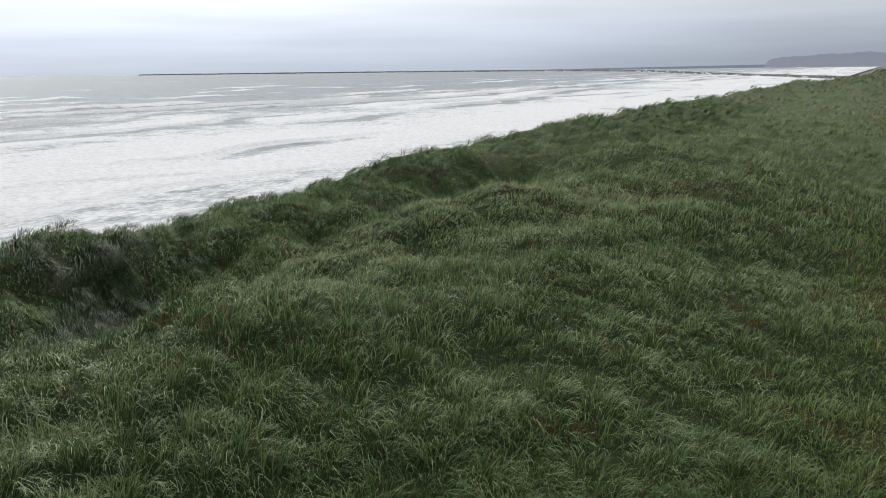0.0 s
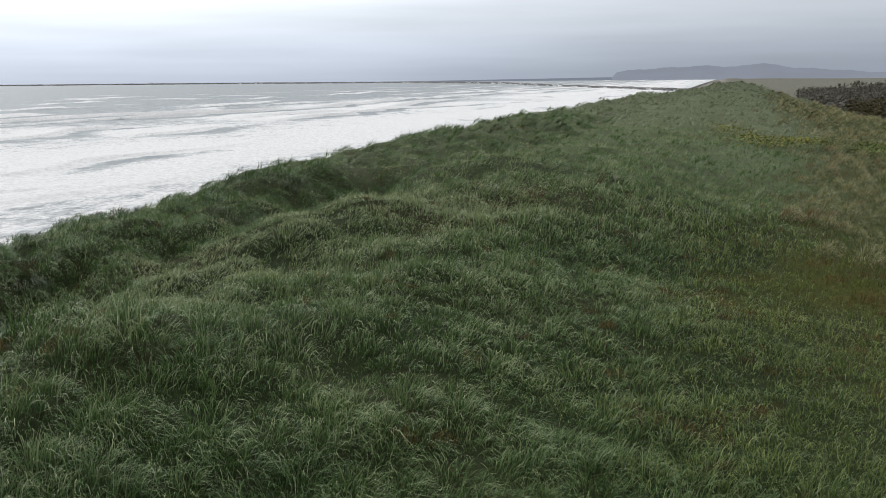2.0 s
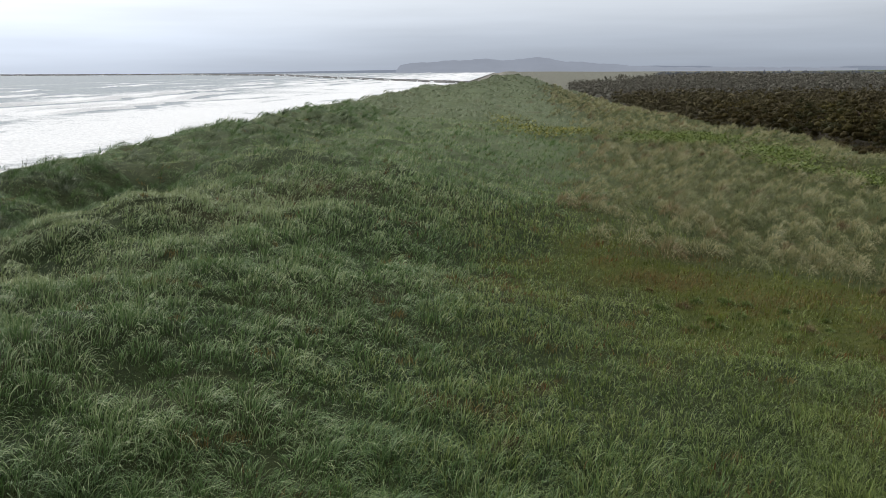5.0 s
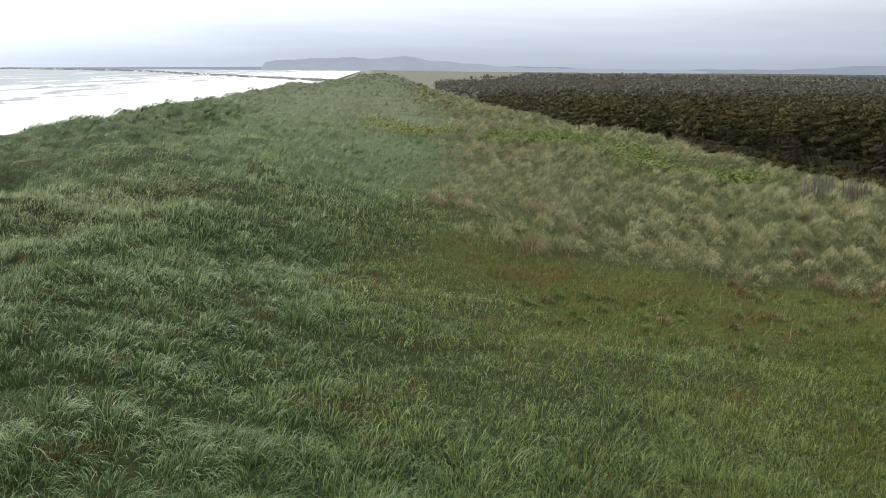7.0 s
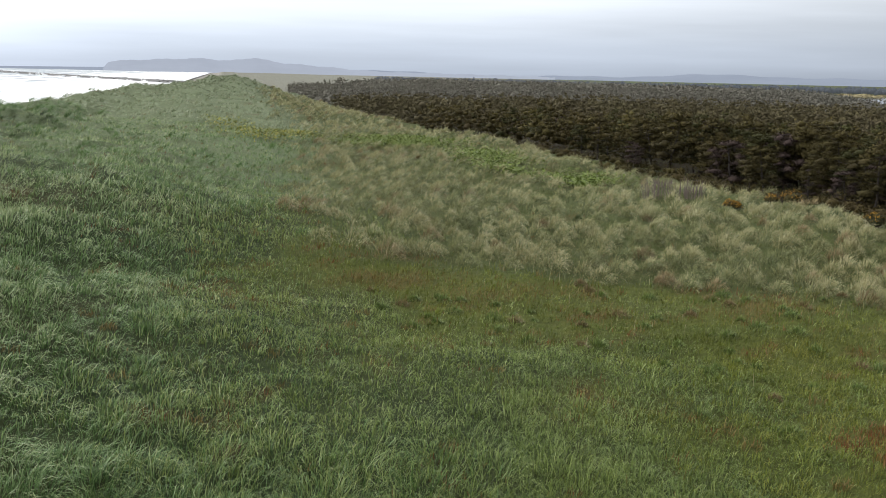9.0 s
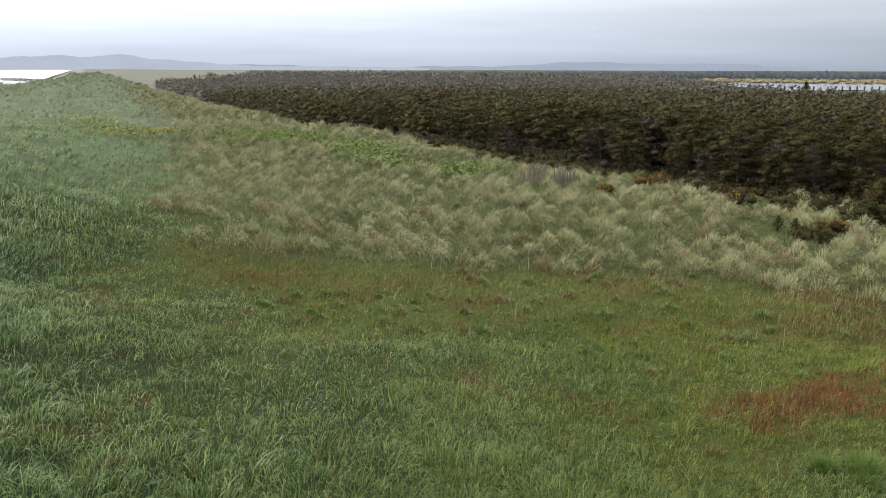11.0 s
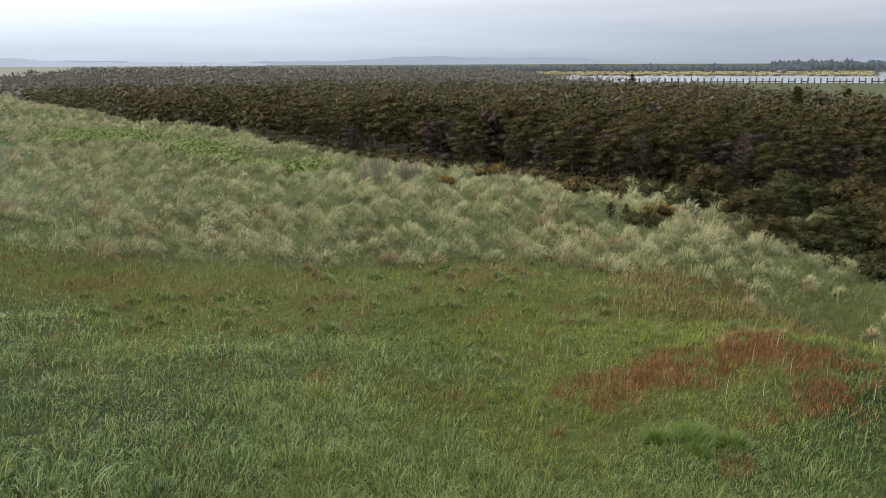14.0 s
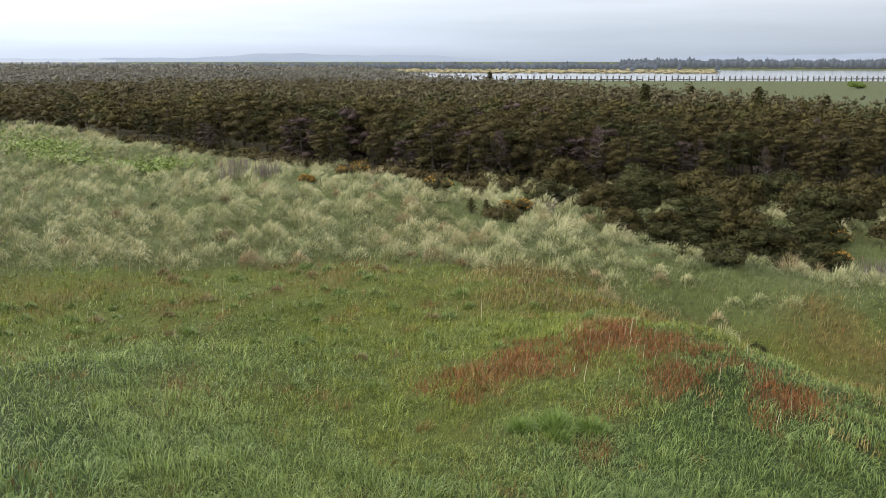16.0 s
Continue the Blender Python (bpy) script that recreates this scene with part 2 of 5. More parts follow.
# ---- land ----
def link_mesh(name, verts, faces_flat, sizes, mat, parent=None, label="", smooth=False):
    """A mesh object from numpy arrays: corner indices in one row, and each face's number of corners."""
    me = bpy.data.meshes.new(name)
    me.vertices.add(len(verts))
    me.vertices.foreach_set("co", np.ascontiguousarray(verts, np.float32).ravel())
    me.loops.add(len(faces_flat))
    me.loops.foreach_set("vertex_index", np.ascontiguousarray(faces_flat, np.int32))
    starts = np.concatenate([[0], np.cumsum(sizes)[:-1]]).astype(np.int32)
    me.polygons.add(len(sizes))
    me.polygons.foreach_set("loop_start", starts)
    me.update(calc_edges=True)
    if smooth:
        me.polygons.foreach_set("use_smooth", np.ones(len(sizes), bool))
    me.materials.append(mat)
    ob = new(name, me)
    if parent:
        ob.parent = parent
    if label:
        tagged(ob, label)
    return ob


def grid_faces(nx, ny):
    i = np.arange(nx * ny).reshape(ny, nx)
    q = np.stack([i[:-1, :-1], i[:-1, 1:], i[1:, 1:], i[1:, :-1]], -1).reshape(-1, 4)
    return q.ravel(), np.full(len(q), 4)


def hash_noise(x, y, seed=0):
    """Smooth value noise between -1 and 1, for arrays."""
    xi, yi = np.floor(x), np.floor(y)
    fx, fy = x - xi, y - yi
    fx, fy = fx * fx * (3 - 2 * fx), fy * fy * (3 - 2 * fy)

    def h(a, b):
        s = np.sin(a * 127.1 + b * 311.7 + seed * 74.7) * 43758.5453
        return 2 * (s - np.floor(s)) - 1
    return (h(xi, yi) * (1 - fx) + h(xi + 1, yi) * fx) * (1 - fy) + (h(xi, yi + 1) * (1 - fx) + h(xi + 1, yi + 1) * fx) * fy


def smoothstep(a, b, x):
    t = np.clip((x - a) / (b - a), 0, 1)
    return t * t * (3 - 2 * t)


def tussock(x, y, cell, seed):
    """Distance to the nearest tussock's heart, in cells, and the way out from it."""
    gx, gy = np.floor(x / cell), np.floor(y / cell)
    best = np.full(np.shape(x), 9.0)
    ox, oy, ident = np.zeros(np.shape(x)), np.zeros(np.shape(x)), np.zeros(np.shape(x))
    for dx in (-1, 0, 1):
        for dy in (-1, 0, 1):
            cx, cy = gx + dx, gy + dy
            h1 = np.sin(cx * 127.1 + cy * 311.7 + seed) * 43758.5453
            h2 = np.sin(cx * 269.5 + cy * 183.3 + seed) * 43758.5453
            h1, h2 = h1 - np.floor(h1), h2 - np.floor(h2)
            ex, ey = x / cell - cx - h1, y / cell - cy - h2
            d = np.hypot(ex, ey)
            near = d < best
            best, ox, oy, ident = np.where(near, d, best), np.where(near, ex, ox), np.where(near, ey, oy), np.where(near, h1, ident)
    return best, ox, oy, ident


# front edge of the wood, and where it ends inland: bearing, distance
EDGE_AZ = (0.8, 1.4, 5, 8, 12, 20, 30, 38, 44, 49, 53, 57, 66, 80)
EDGE_R = (2000, 430, 380, 270, 176, 134, 104, 90, 84, 88, 94, 95, 97, 100)
BACK_AZ = (0, 1.5, 8, 13, 33, 38, 42, 49, 55, 62, 80)
BACK_R = (440, 470, 900, 1500, 1500, 520, 400, 300, 255, 205, 185)

# profiles along the coast: distance, foredune crest (x, z), three stations of the swale (z), back ridge (x, z)
STATIONS = np.array([
    (-60, -40, 6.6, 7, 6.6, 6, 46, 4.2),
    (10, -38, 6.6, 7.2, 6.4, 5.8, 45, 4.2),
    (20, -36, 6.3, 8, 6.2, 5.9, 44, 4.15),
    (31, -32, 6.5, 7.9, 6, 5.6, 41, 5.45),
    (41, -30, 7.8, 7.9, 5.9, 5.4, 39, 5.85),
    (62, -26, 9.5, 8.6, 6.6, 5.9, 40, 6.25),
    (85, -25, 10.5, 8.8, 7.4, 6.5, 36, 6.05),
    (120, -23, 10.6, 9.3, 8.2, 7.3, 33, 7.45),
    (180, -23, 10.6, 10.2, 9.3, 8.7, 23, 8.35),
    (260, -14, 10.9, 11, 10.6, 9.8, 24, 8.15),
    (330, -4, 11.8, 12.2, 11.6, 9.8, 24, 7.75),
    (450, -4, 10.2, 9.6, 9, 8.4, 22, 7),
    (900, 0, 6, 5.6, 5, 4.6, 40, 4),
    (6000, 0, 4, 4, 4, 4, 60, 3),
])


def height(x, y):
    """The ground's height."""
    def at(k, yy):
        return np.interp(yy, STATIONS[:, 0], STATIONS[:, k])
    z = 0
    taps = ((-0.6, 0.25), (0.0, 0.5), (0.6, 0.25))
    for dy, w in taps:       # soften the bends between the stations
        yy = y + dy * np.clip(np.abs(y) * 0.2, 5, 60)
        xc, zc, z1, z2, z3, xb, zb = (at(k, yy) for k in range(1, 8))
        u = (x - xc) / (xb - xc)
        knots = np.array([-0.55, -0.40, -0.12, 0.0, 0.13, 0.27, 0.5, 0.75, 0.93, 1.0, 1.12, 1.5])
        sag = zc - 0.45 * np.maximum(zc - z1, 0) - 0.5
        vals = [-1.5 + 0 * zc, 1.0 + 0 * zc, zc - 1.6, zc, sag, z1, z2, z3, zb - 0.35, zb, zb - 1.3, 3.0 + 0 * zc]
        prof = np.where(u < knots[0], -1.5, 3.0)
        for i in range(len(knots) - 1):
            t = np.clip((u - knots[i]) / (knots[i + 1] - knots[i]), 0, 1)
            t = 0.5 * t + 0.5 * t * t * (3 - 2 * t)
            inside = (u >= knots[i]) & (u < knots[i + 1])
            prof = np.where(inside, vals[i] * (1 - t) + vals[i + 1] * t, prof)
        z = z + w * prof
    # knolls and hollows of the dune
    for kx, ky, rx, ry, h in KNOLLS:
        z = z + h * np.exp(-((x - kx) / rx) ** 2 - ((y - ky) / ry) ** 2)
    on_dune = smoothstep(1.5, 4.0, z) * (1 - smoothstep(300, 700, np.abs(y)))
    z = z + on_dune * (0.30 * hash_noise(x / 7.0, y / 7.0, 1) + 0.07 * hash_noise(x / 1.3, y / 1.3, 3))
    # hummocks that the marram builds, round above, with sharp creases between them
    wx, wy = x + 1.1 * hash_noise(x / 4, y / 4, 6), y + 1.1 * hash_noise(x / 4, y / 4, 7)
    d, _, _, ident = tussock(wx, wy, 3.7, 8.4)
    rugged = 0.10 + 0.40 * (1 - smoothstep(-16, 4, x - 0.12 * np.clip(y - 50, 0, 120))) + 0.3 * (1 - smoothstep(-24, -14, x)) + 0.16 * smoothstep(20, 28, x)
    z = z + on_dune * rugged * (0.5 - 1.5 * d * d + 0.7 * ident)
    # broader humps, on the foredune and the back ridge
    d, _, _, ident = tussock(wx + 2.0 * hash_noise(x / 11, y / 11, 8), wy, 8.5, 2.6)
    humps = 1.05 * (1 - smoothstep(-22, -4, x - 0.1 * np.clip(y - 60, 0, 120))) + 0.6 * smoothstep(18, 27, x)
    z = z + on_dune * humps * (0.38 - 1.0 * d * d + 0.5 * (ident - 0.5))
    # the marsh and the bay, inland
    inland = smoothstep(180, 420, x)
    z = z * (1 - inland) + inland * (1.0 + 0.15 * hash_noise(x / 60, y / 60, 5))
    bay = smoothstep(0.0, 1.0, (x * 0.75 + y * 0.66 - 640) / 120) * smoothstep(0, 1, (x - 0.35 * y - 120) / 140) * (1 - smoothstep(0, 1, (x * 0.75 + y * 0.66 - 1250) / 80))
    z = z - 1.6 * bay
    return z


# x, y, reach across, reach along, height
KNOLLS = [
    (-19, 22, 6, 5, 1.2), (-29, 28, 4.5, 7, -1.9), (-15, 58, 5, 11, 0.8), (-3, 61, 9, 7, 0.6), (-20, 40, 3.5, 8, 0.7), (-25, 47, 3, 12, -0.7),
    (25, 18, 5, 4, 0.6), (36, 17, 5, 7, -0.8), (8, 85, 10, 14, -0.3), (34, 108, 6, 8, 0.8), (41, 55, 7, 7, 0.4),
    (18, 40, 12, 9, -0.3), (0, 330, 14, 38, 1.8), (17, 315, 9, 42, 0.2), (31, 88, 6, 7, 0.4),
    (-37, 32, 6, 6, 1.5), (-34, 49, 4, 4, -0.8), (-30, 60, 5, 8, 0.7), (-27, 77, 4, 5, -0.5), (-18, 222, 9, 22, 0.9), (-12, 262, 9, 22, 1.1),
    (25, 240, 10, 36, -1.7), (28, 190, 8, 12, -0.7), (34, 146, 9, 9, -2.6), (42, 106, 5, 9, -1.9), (45, 68, 5, 6, 1.0), (47, 43.5, 5, 4, 0.8), (48, 33, 5, 6, -1.0),
    (-24, 37, 4.5, 5, 0.5), (-18, 44, 4.5, 6, 0.6), (-13, 62, 5, 9, 0.5), (-23, 56, 3.5, 9, -0.8),
    (25.5, 16, 4, 5, 0.5), (33, 17, 3.6, 8, -1.1), (41.5, 20.5, 4, 4, 0.7), (37, 25, 3, 3, -0.7),
]


def lushness(x, y):
    """Long blue-green marram on the shoulder below the look-out."""
    n = hash_noise(x / 1.7, y / 1.7, 141)
    return np.clip(np.exp(-((x - 17.5) / 6.0) ** 2 - ((y - 11.5) / 4.5) ** 2) + 0.25 * n, 0, 1)


def cover(x, y):
    """How much of each kind of plant grows at a place: pale tufts, meadow, sorrel, brown grass."""
    xb = np.interp(y, STATIONS[:, 0], STATIONS[:, 6])
    n1 = hash_noise(x / 5.0, y / 5.0, 101)
    n2 = hash_noise(x / 14.0, y / 14.0, 102)
    n3 = hash_noise(x / 1.6, y / 1.6, 103)
    start = np.interp(y, (0, 12, 20, 26, 32, 38, 42, 44.5, 47, 50, 57, 70, 90, 120, 180, 300), (50, 46, 40.5, 36.5, 33.8, 30.4, 25.5, 18, 13, 11, 9, 7, 8, 10, 11, 11))
    pale = smoothstep(-5, 4, x - start + 2.5 * n1 + 2 * n2 + 1.5 * n3) * smoothstep(14, 24, y + 2 * n1) * (1 - smoothstep(240, 330, y))
    mead = smoothstep(3, 13, x + 4 * n1 + 3 * n2 + n3 - 0.02 * np.clip(y - 60, 0, 999)) * (1 - pale) * (1 - smoothstep(60, 105, y + 8 * n2))
    mead = mead * (0.10 + 0.90 * np.maximum(smoothstep(26, 48, y + 0.3 * x + 6 * n1 + 3 * n3), 0.9 * smoothstep(10, 20, x + 3 * n1 + 2 * n3) * smoothstep(14.5, 20, y + 2 * n1 + n3)))
    mead = mead * (1 - 0.85 * lushness(x, y))
    sor = 0
    for sx, sy, rx, ry, rich in ((20.0, 20.8, 3.8, 1.9, 1.0), (23.6, 20.2, 2.8, 2.0, 1.05), (24.6, 17.6, 1.8, 2.4, 0.85), (24.2, 13.8, 1.8, 3.2, 0.82), (22.6, 15.4, 1.6, 1.6, 0.78)):
        sor = np.maximum(sor, rich * np.exp(-((x - sx) / rx) ** 2 - ((y - sy) / ry) ** 2))
    n4 = hash_noise(x / 0.55, y / 0.55, 104)
    sor = 0.82 * smoothstep(0.24, 1.0, sor + 0.22 * n1 + 0.36 * n3 + 0.34 * n4)
    brown = 0
    for sx, sy, rx, ry, rich in ((15, 41, 8, 2.6, 0.8), (22, 37, 6, 2.6, 0.85), (8, 44, 4, 2.0, 0.8), (29, 28, 5.0, 3.2, 1.05), (33, 24, 3, 3, 1.1), (30, 12, 5, 5, 0.9), (27, 22, 4, 3, 0.85), (38, 19, 4, 5, 0.78), (31, 31, 5, 3.5, 1.0), (35, 14, 5, 4, 0.82)):
        brown = np.maximum(brown, rich * np.exp(-((x - sx) / rx) ** 2 - ((y - sy) / ry) ** 2))
    brown = smoothstep(0.25, 1.1, brown + 0.25 * n1 + 0.3 * n3 + 0.2 * n4) * 0.74
    return pale, mead, sor, brown


def stretch_line(near, step, far, growth):
    """Places along a line: even near the middle, then wider and wider."""
    a = [near[0]]
    while a[-1] < near[1]:
        a.append(a[-1] + step)
    up, s = [a[-1]], step
    while up[-1] < far[1]:
        s *= growth
        up.append(up[-1] + s)
    down, s = [near[0]], step
    while down[-1] > far[0]:
        s *= growth
        down.append(down[-1] - s)
    return np.array(down[:0:-1] + a + up[1:])


def make_ground():
    gx = stretch_line((-44, 58), 1.0, (-4500, 4800), 1.07)
    gy = stretch_line((10, 110), 1.0, (-3000, 4900), 1.042)
    X, Y = np.meshgrid(gx, gy)
    Z = height(X, Y)
    Z = np.where(X < -300, np.minimum(Z, -3), Z)
    ff, sz = grid_faces(len(gx), len(gy))
    ob = link_mesh("ground", np.stack([X, Y, Z], -1).reshape(-1, 3), ff, sz, GROUND, smooth=True)
    pale, mead, sor, brown = cover(X, Y)
    r, az = np.hypot(X, Y), np.degrees(np.arctan2(X, Y))
    xb = np.interp(Y, STATIONS[:, 0], STATIONS[:, 6])
    wood = smoothstep(10, 18, X - xb) * smoothstep(-5, 3, r - np.interp(az, EDGE_AZ, EDGE_R)) * (1 - smoothstep(-20, 60, r - np.interp(az, BACK_AZ, BACK_R)))
    far = smoothstep(60, 120, r - np.interp(az, BACK_AZ, BACK_R)) * smoothstep(10, 18, X - xb)
    # far ground paled with distance and its sand flats greyed, for haze
    for key, val in (("meadow", mead), ("distance_tint", smoothstep(45, 100, r) * (1 - 0.5 * smoothstep(200, 400, r)) * (1 - pale) * (1 - wood) * 0.9), ("pale", pale * 0.9), ("brown", brown), ("red", sor), ("litter", wood), ("beach", (1 - smoothstep(2.2, 4.5, Z)) * (X < 30) * smoothstep(60, 130, Y)), ("hazed_sand", smoothstep(360, 520, Y) * (1 - smoothstep(14, 24, az)) * 0.85 * (X > -300)), ("marsh", far * smoothstep(30, 40, az))):
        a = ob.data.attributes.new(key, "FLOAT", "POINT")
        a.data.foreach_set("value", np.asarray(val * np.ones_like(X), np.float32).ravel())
    return tagged(ob, "rolling sand dune ground under rough grass", "ground", kind="structure")


make_ground()


def make_sea():
    gx = -stretch_line((58, 260), 1.3, (50, 4700), 1.06)[::-1]
    gy = stretch_line((0, 380), 2.7, (-900, 4900), 1.07)
    X, Y = np.meshgrid(gx, gy)
    d = -X - 58 + 9 * hash_noise(Y / 90, Y * 0 + 3.3, 11) + 4 * hash_noise(Y / 31, X / 60, 12)
    z = np.zeros_like(d)
    foam = 0.54 - 0.46 * smoothstep(60, 300, d) - 0.28 * smoothstep(300, 800, d)
    # rows of breakers, the crest steep on the shore side, foam trailing behind
    for i, d0 in enumerate((22, 46, 74, 104, 140, 178, 222, 268, 330, 400, 480)):
        phase = d - d0 - 16 * hash_noise(Y / (70 + 6 * i), Y * 0 + i * 7.7, 20 + i) - 6 * hash_noise(Y / 23, Y * 0 + i, 40 + i)
        power = np.clip(0.35 + 0.9 * hash_noise(Y / 55 + i * 3.1, Y * 0 + i, 60 + i), 0, 1)
        amp = (0.3 + 1.6 * smoothstep(20, 180, d0)) * power
        crest = np.where(phase < 0, np.exp(-(phase / 1.6) ** 2), np.exp(-(phase / 7.0) ** 2))
        z += amp * crest
        foam += 1.2 * power * np.where(phase < 0, np.exp(-(phase / 3.0) ** 2), np.exp(-np.clip(phase, 0, None) / 22.0))
        foam -= 0.75 * smoothstep(25, 90, d0) * power * np.exp(-((phase + 8) / 5) ** 2)
    chop = smoothstep(60, 300, d)
    z += chop * (0.35 * hash_noise(X / 14, Y / 30, 81) + 0.2 * hash_noise(X / 6, Y / 13, 82))
    caps = smoothstep(0.62, 0.85, hash_noise(X / 17, Y / 40, 83) * 0.6 + hash_noise(X / 45, Y / 90, 84) * 0.6)
    foam += 0.9 * caps * smoothstep(200, 350, d) * (1 - smoothstep(1200, 2500, d))
    ff, sz = grid_faces(len(gx), len(gy))
    ob = link_mesh("water", np.stack([X, Y, z + 0.2], -1).reshape(-1, 3), ff, sz, SEA, smooth=True)
    a = ob.data.attributes.new("foam", "FLOAT", "POINT")
    a.data.foreach_set("value", foam.astype(np.float32).ravel())
    return tagged(ob, "stormy grey sea with white rows of surf", "sea", kind="structure")


make_sea()


def make_hills(name, mat, dist, span, step, profile, label):
    """A far range of hills as a ridge on an arc round the look-out, scaled to fit the view."""
    az = np.arange(span[0], span[1] + step, step)
    h = np.array([profile(a) for a in az])
    rad = np.radians(az)
    rows = []
    for r, k in ((dist - 260, 0.0), (dist - 150, 0.55), (dist, 1.0), (dist + 240, 0.0)):
        rows.append(np.stack([r * np.sin(rad), r * np.cos(rad), -4 + (h + 4) * k], -1))
    ff, sz = grid_faces(len(az), len(rows))
    return tagged(link_mesh(name, np.concatenate(rows), ff, sz, mat, smooth=True), label, "hills", kind="structure")


def headland(a):
    top = np.interp(a, (-6.75, -6.5, -6.2, -5.0, -3.4, -1.0, -0.1, 0.4, 1.8, 2.3, 3.4, 5.8, 8.2, 10.2, 14, 20), (11, 34, 40, 47, 54, 61, 54, 54, 69, 63, 49, 37, 23, 18, 17, 12))
    return top + 1.6 * math.sin(a * 3.1) + 0.8 * math.sin(a * 9.7 + 1)


def mountains(a):
    return 24 + 14 * math.sin(a * 0.21 + 1.2) + 5 * math.sin(a * 0.7) + 2 * math.sin(a * 2.3)


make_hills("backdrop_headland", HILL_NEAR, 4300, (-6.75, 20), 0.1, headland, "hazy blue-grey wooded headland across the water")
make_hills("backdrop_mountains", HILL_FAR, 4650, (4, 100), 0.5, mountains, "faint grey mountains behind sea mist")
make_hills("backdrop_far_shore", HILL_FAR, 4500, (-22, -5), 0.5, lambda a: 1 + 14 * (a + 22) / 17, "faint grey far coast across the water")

# ---- grass ----
rng = np.random.default_rng(7)
WIND = np.array([0.97, -0.18])     # the wind blows in from the sea


def scatter(r0, r1, count, power=1.0, az=(-56, 74)):
    """Places on the ground round the look-out, thinning out with distance."""
    u = rng.random(count)
    r = r0 * (r1 / r0) ** (u ** power)
    a = np.radians(rng.uniform(az[0], az[1], count))
    return r * np.sin(a), r * np.cos(a), r


def blades(name, mat, x, y, length, width, lean, out, label, category, arch=0.55, spread=0.3, tone=0.3, segments=3, variety=1.0, root_to_tip=(-0.06, 0.12), lift=0.0):
    """One mesh of tapering blades, each an arc that rises and bends over: with the wind, and out from its tussock."""
    n = len(x)
    z = height(x, y) - 0.03 + lift
    ang = rng.uniform(0, 2 * np.pi, n)
    way = np.stack([np.cos(ang), np.sin(ang)], -1) * (spread * rng.random(n))[:, None] + out + WIND[None] * lean[:, None]
    k = np.linalg.norm(way, axis=1) + 1e-6
    way = way / k[:, None]
    k = np.clip(k, 0.1, 1.6)
    base = np.stack([x, y, z], -1)
    turn = rng.normal(0, 0.9, n)
    flat = np.stack([-way[:, 1] * np.cos(turn) + way[:, 0] * np.sin(turn), way[:, 0] * np.cos(turn) + way[:, 1] * np.sin(turn), np.zeros(n)], -1) * (width * 0.5)[:, None]
    rows = []
    for i in range(segments):
        t = i / segments
        th = k * arch * t
        p = base + np.concatenate([way * (t * np.sin(np.minimum(th + 0.25 * k * t, 2.2)))[:, None], (t * np.cos(np.minimum(th * 1.25, 1.9)))[:, None]], 1) * length[:, None]
        w = 1.0 - 0.45 * t
        rows += [p - flat * w, p + flat * w]
    th = k * arch
    tip = base + np.concatenate([way * np.sin(np.minimum(th + 0.25 * k, 2.2))[:, None], (np.cos(np.minimum(th * 1.25, 1.9)))[:, None]], 1) * length[:, None]
    rows.append(tip)
    m = len(rows)
    v = np.stack(rows, 1).reshape(-1, 3)
    i0 = (np.arange(n) * m)[:, None]
    parts, sizes = [], []
    for i in range(segments - 1):
        parts.append(i0 + np.array([[2 * i, 2 * i + 1, 2 * i + 3, 2 * i + 2]]))
        sizes.append(4)
    parts.append(i0 + np.array([[m - 3, m - 2, m - 1]]))
    sizes.append(3)
    ob = link_mesh(name, v, np.concatenate(parts, 1).ravel(), np.tile(sizes, n), mat, smooth=True)
    # paler tips are the grass's own; dark roots are shade put into the colour
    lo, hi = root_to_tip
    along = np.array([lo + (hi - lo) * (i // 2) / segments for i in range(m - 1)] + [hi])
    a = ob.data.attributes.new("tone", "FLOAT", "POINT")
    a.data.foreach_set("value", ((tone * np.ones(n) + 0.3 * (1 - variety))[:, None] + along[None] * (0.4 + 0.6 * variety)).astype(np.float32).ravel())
    a = ob.data.attributes.new("variety", "FLOAT", "POINT")
    a.data.foreach_set("value", np.full(len(v), variety, np.float32))
    return tagged(ob, label, category, kind="stuff")


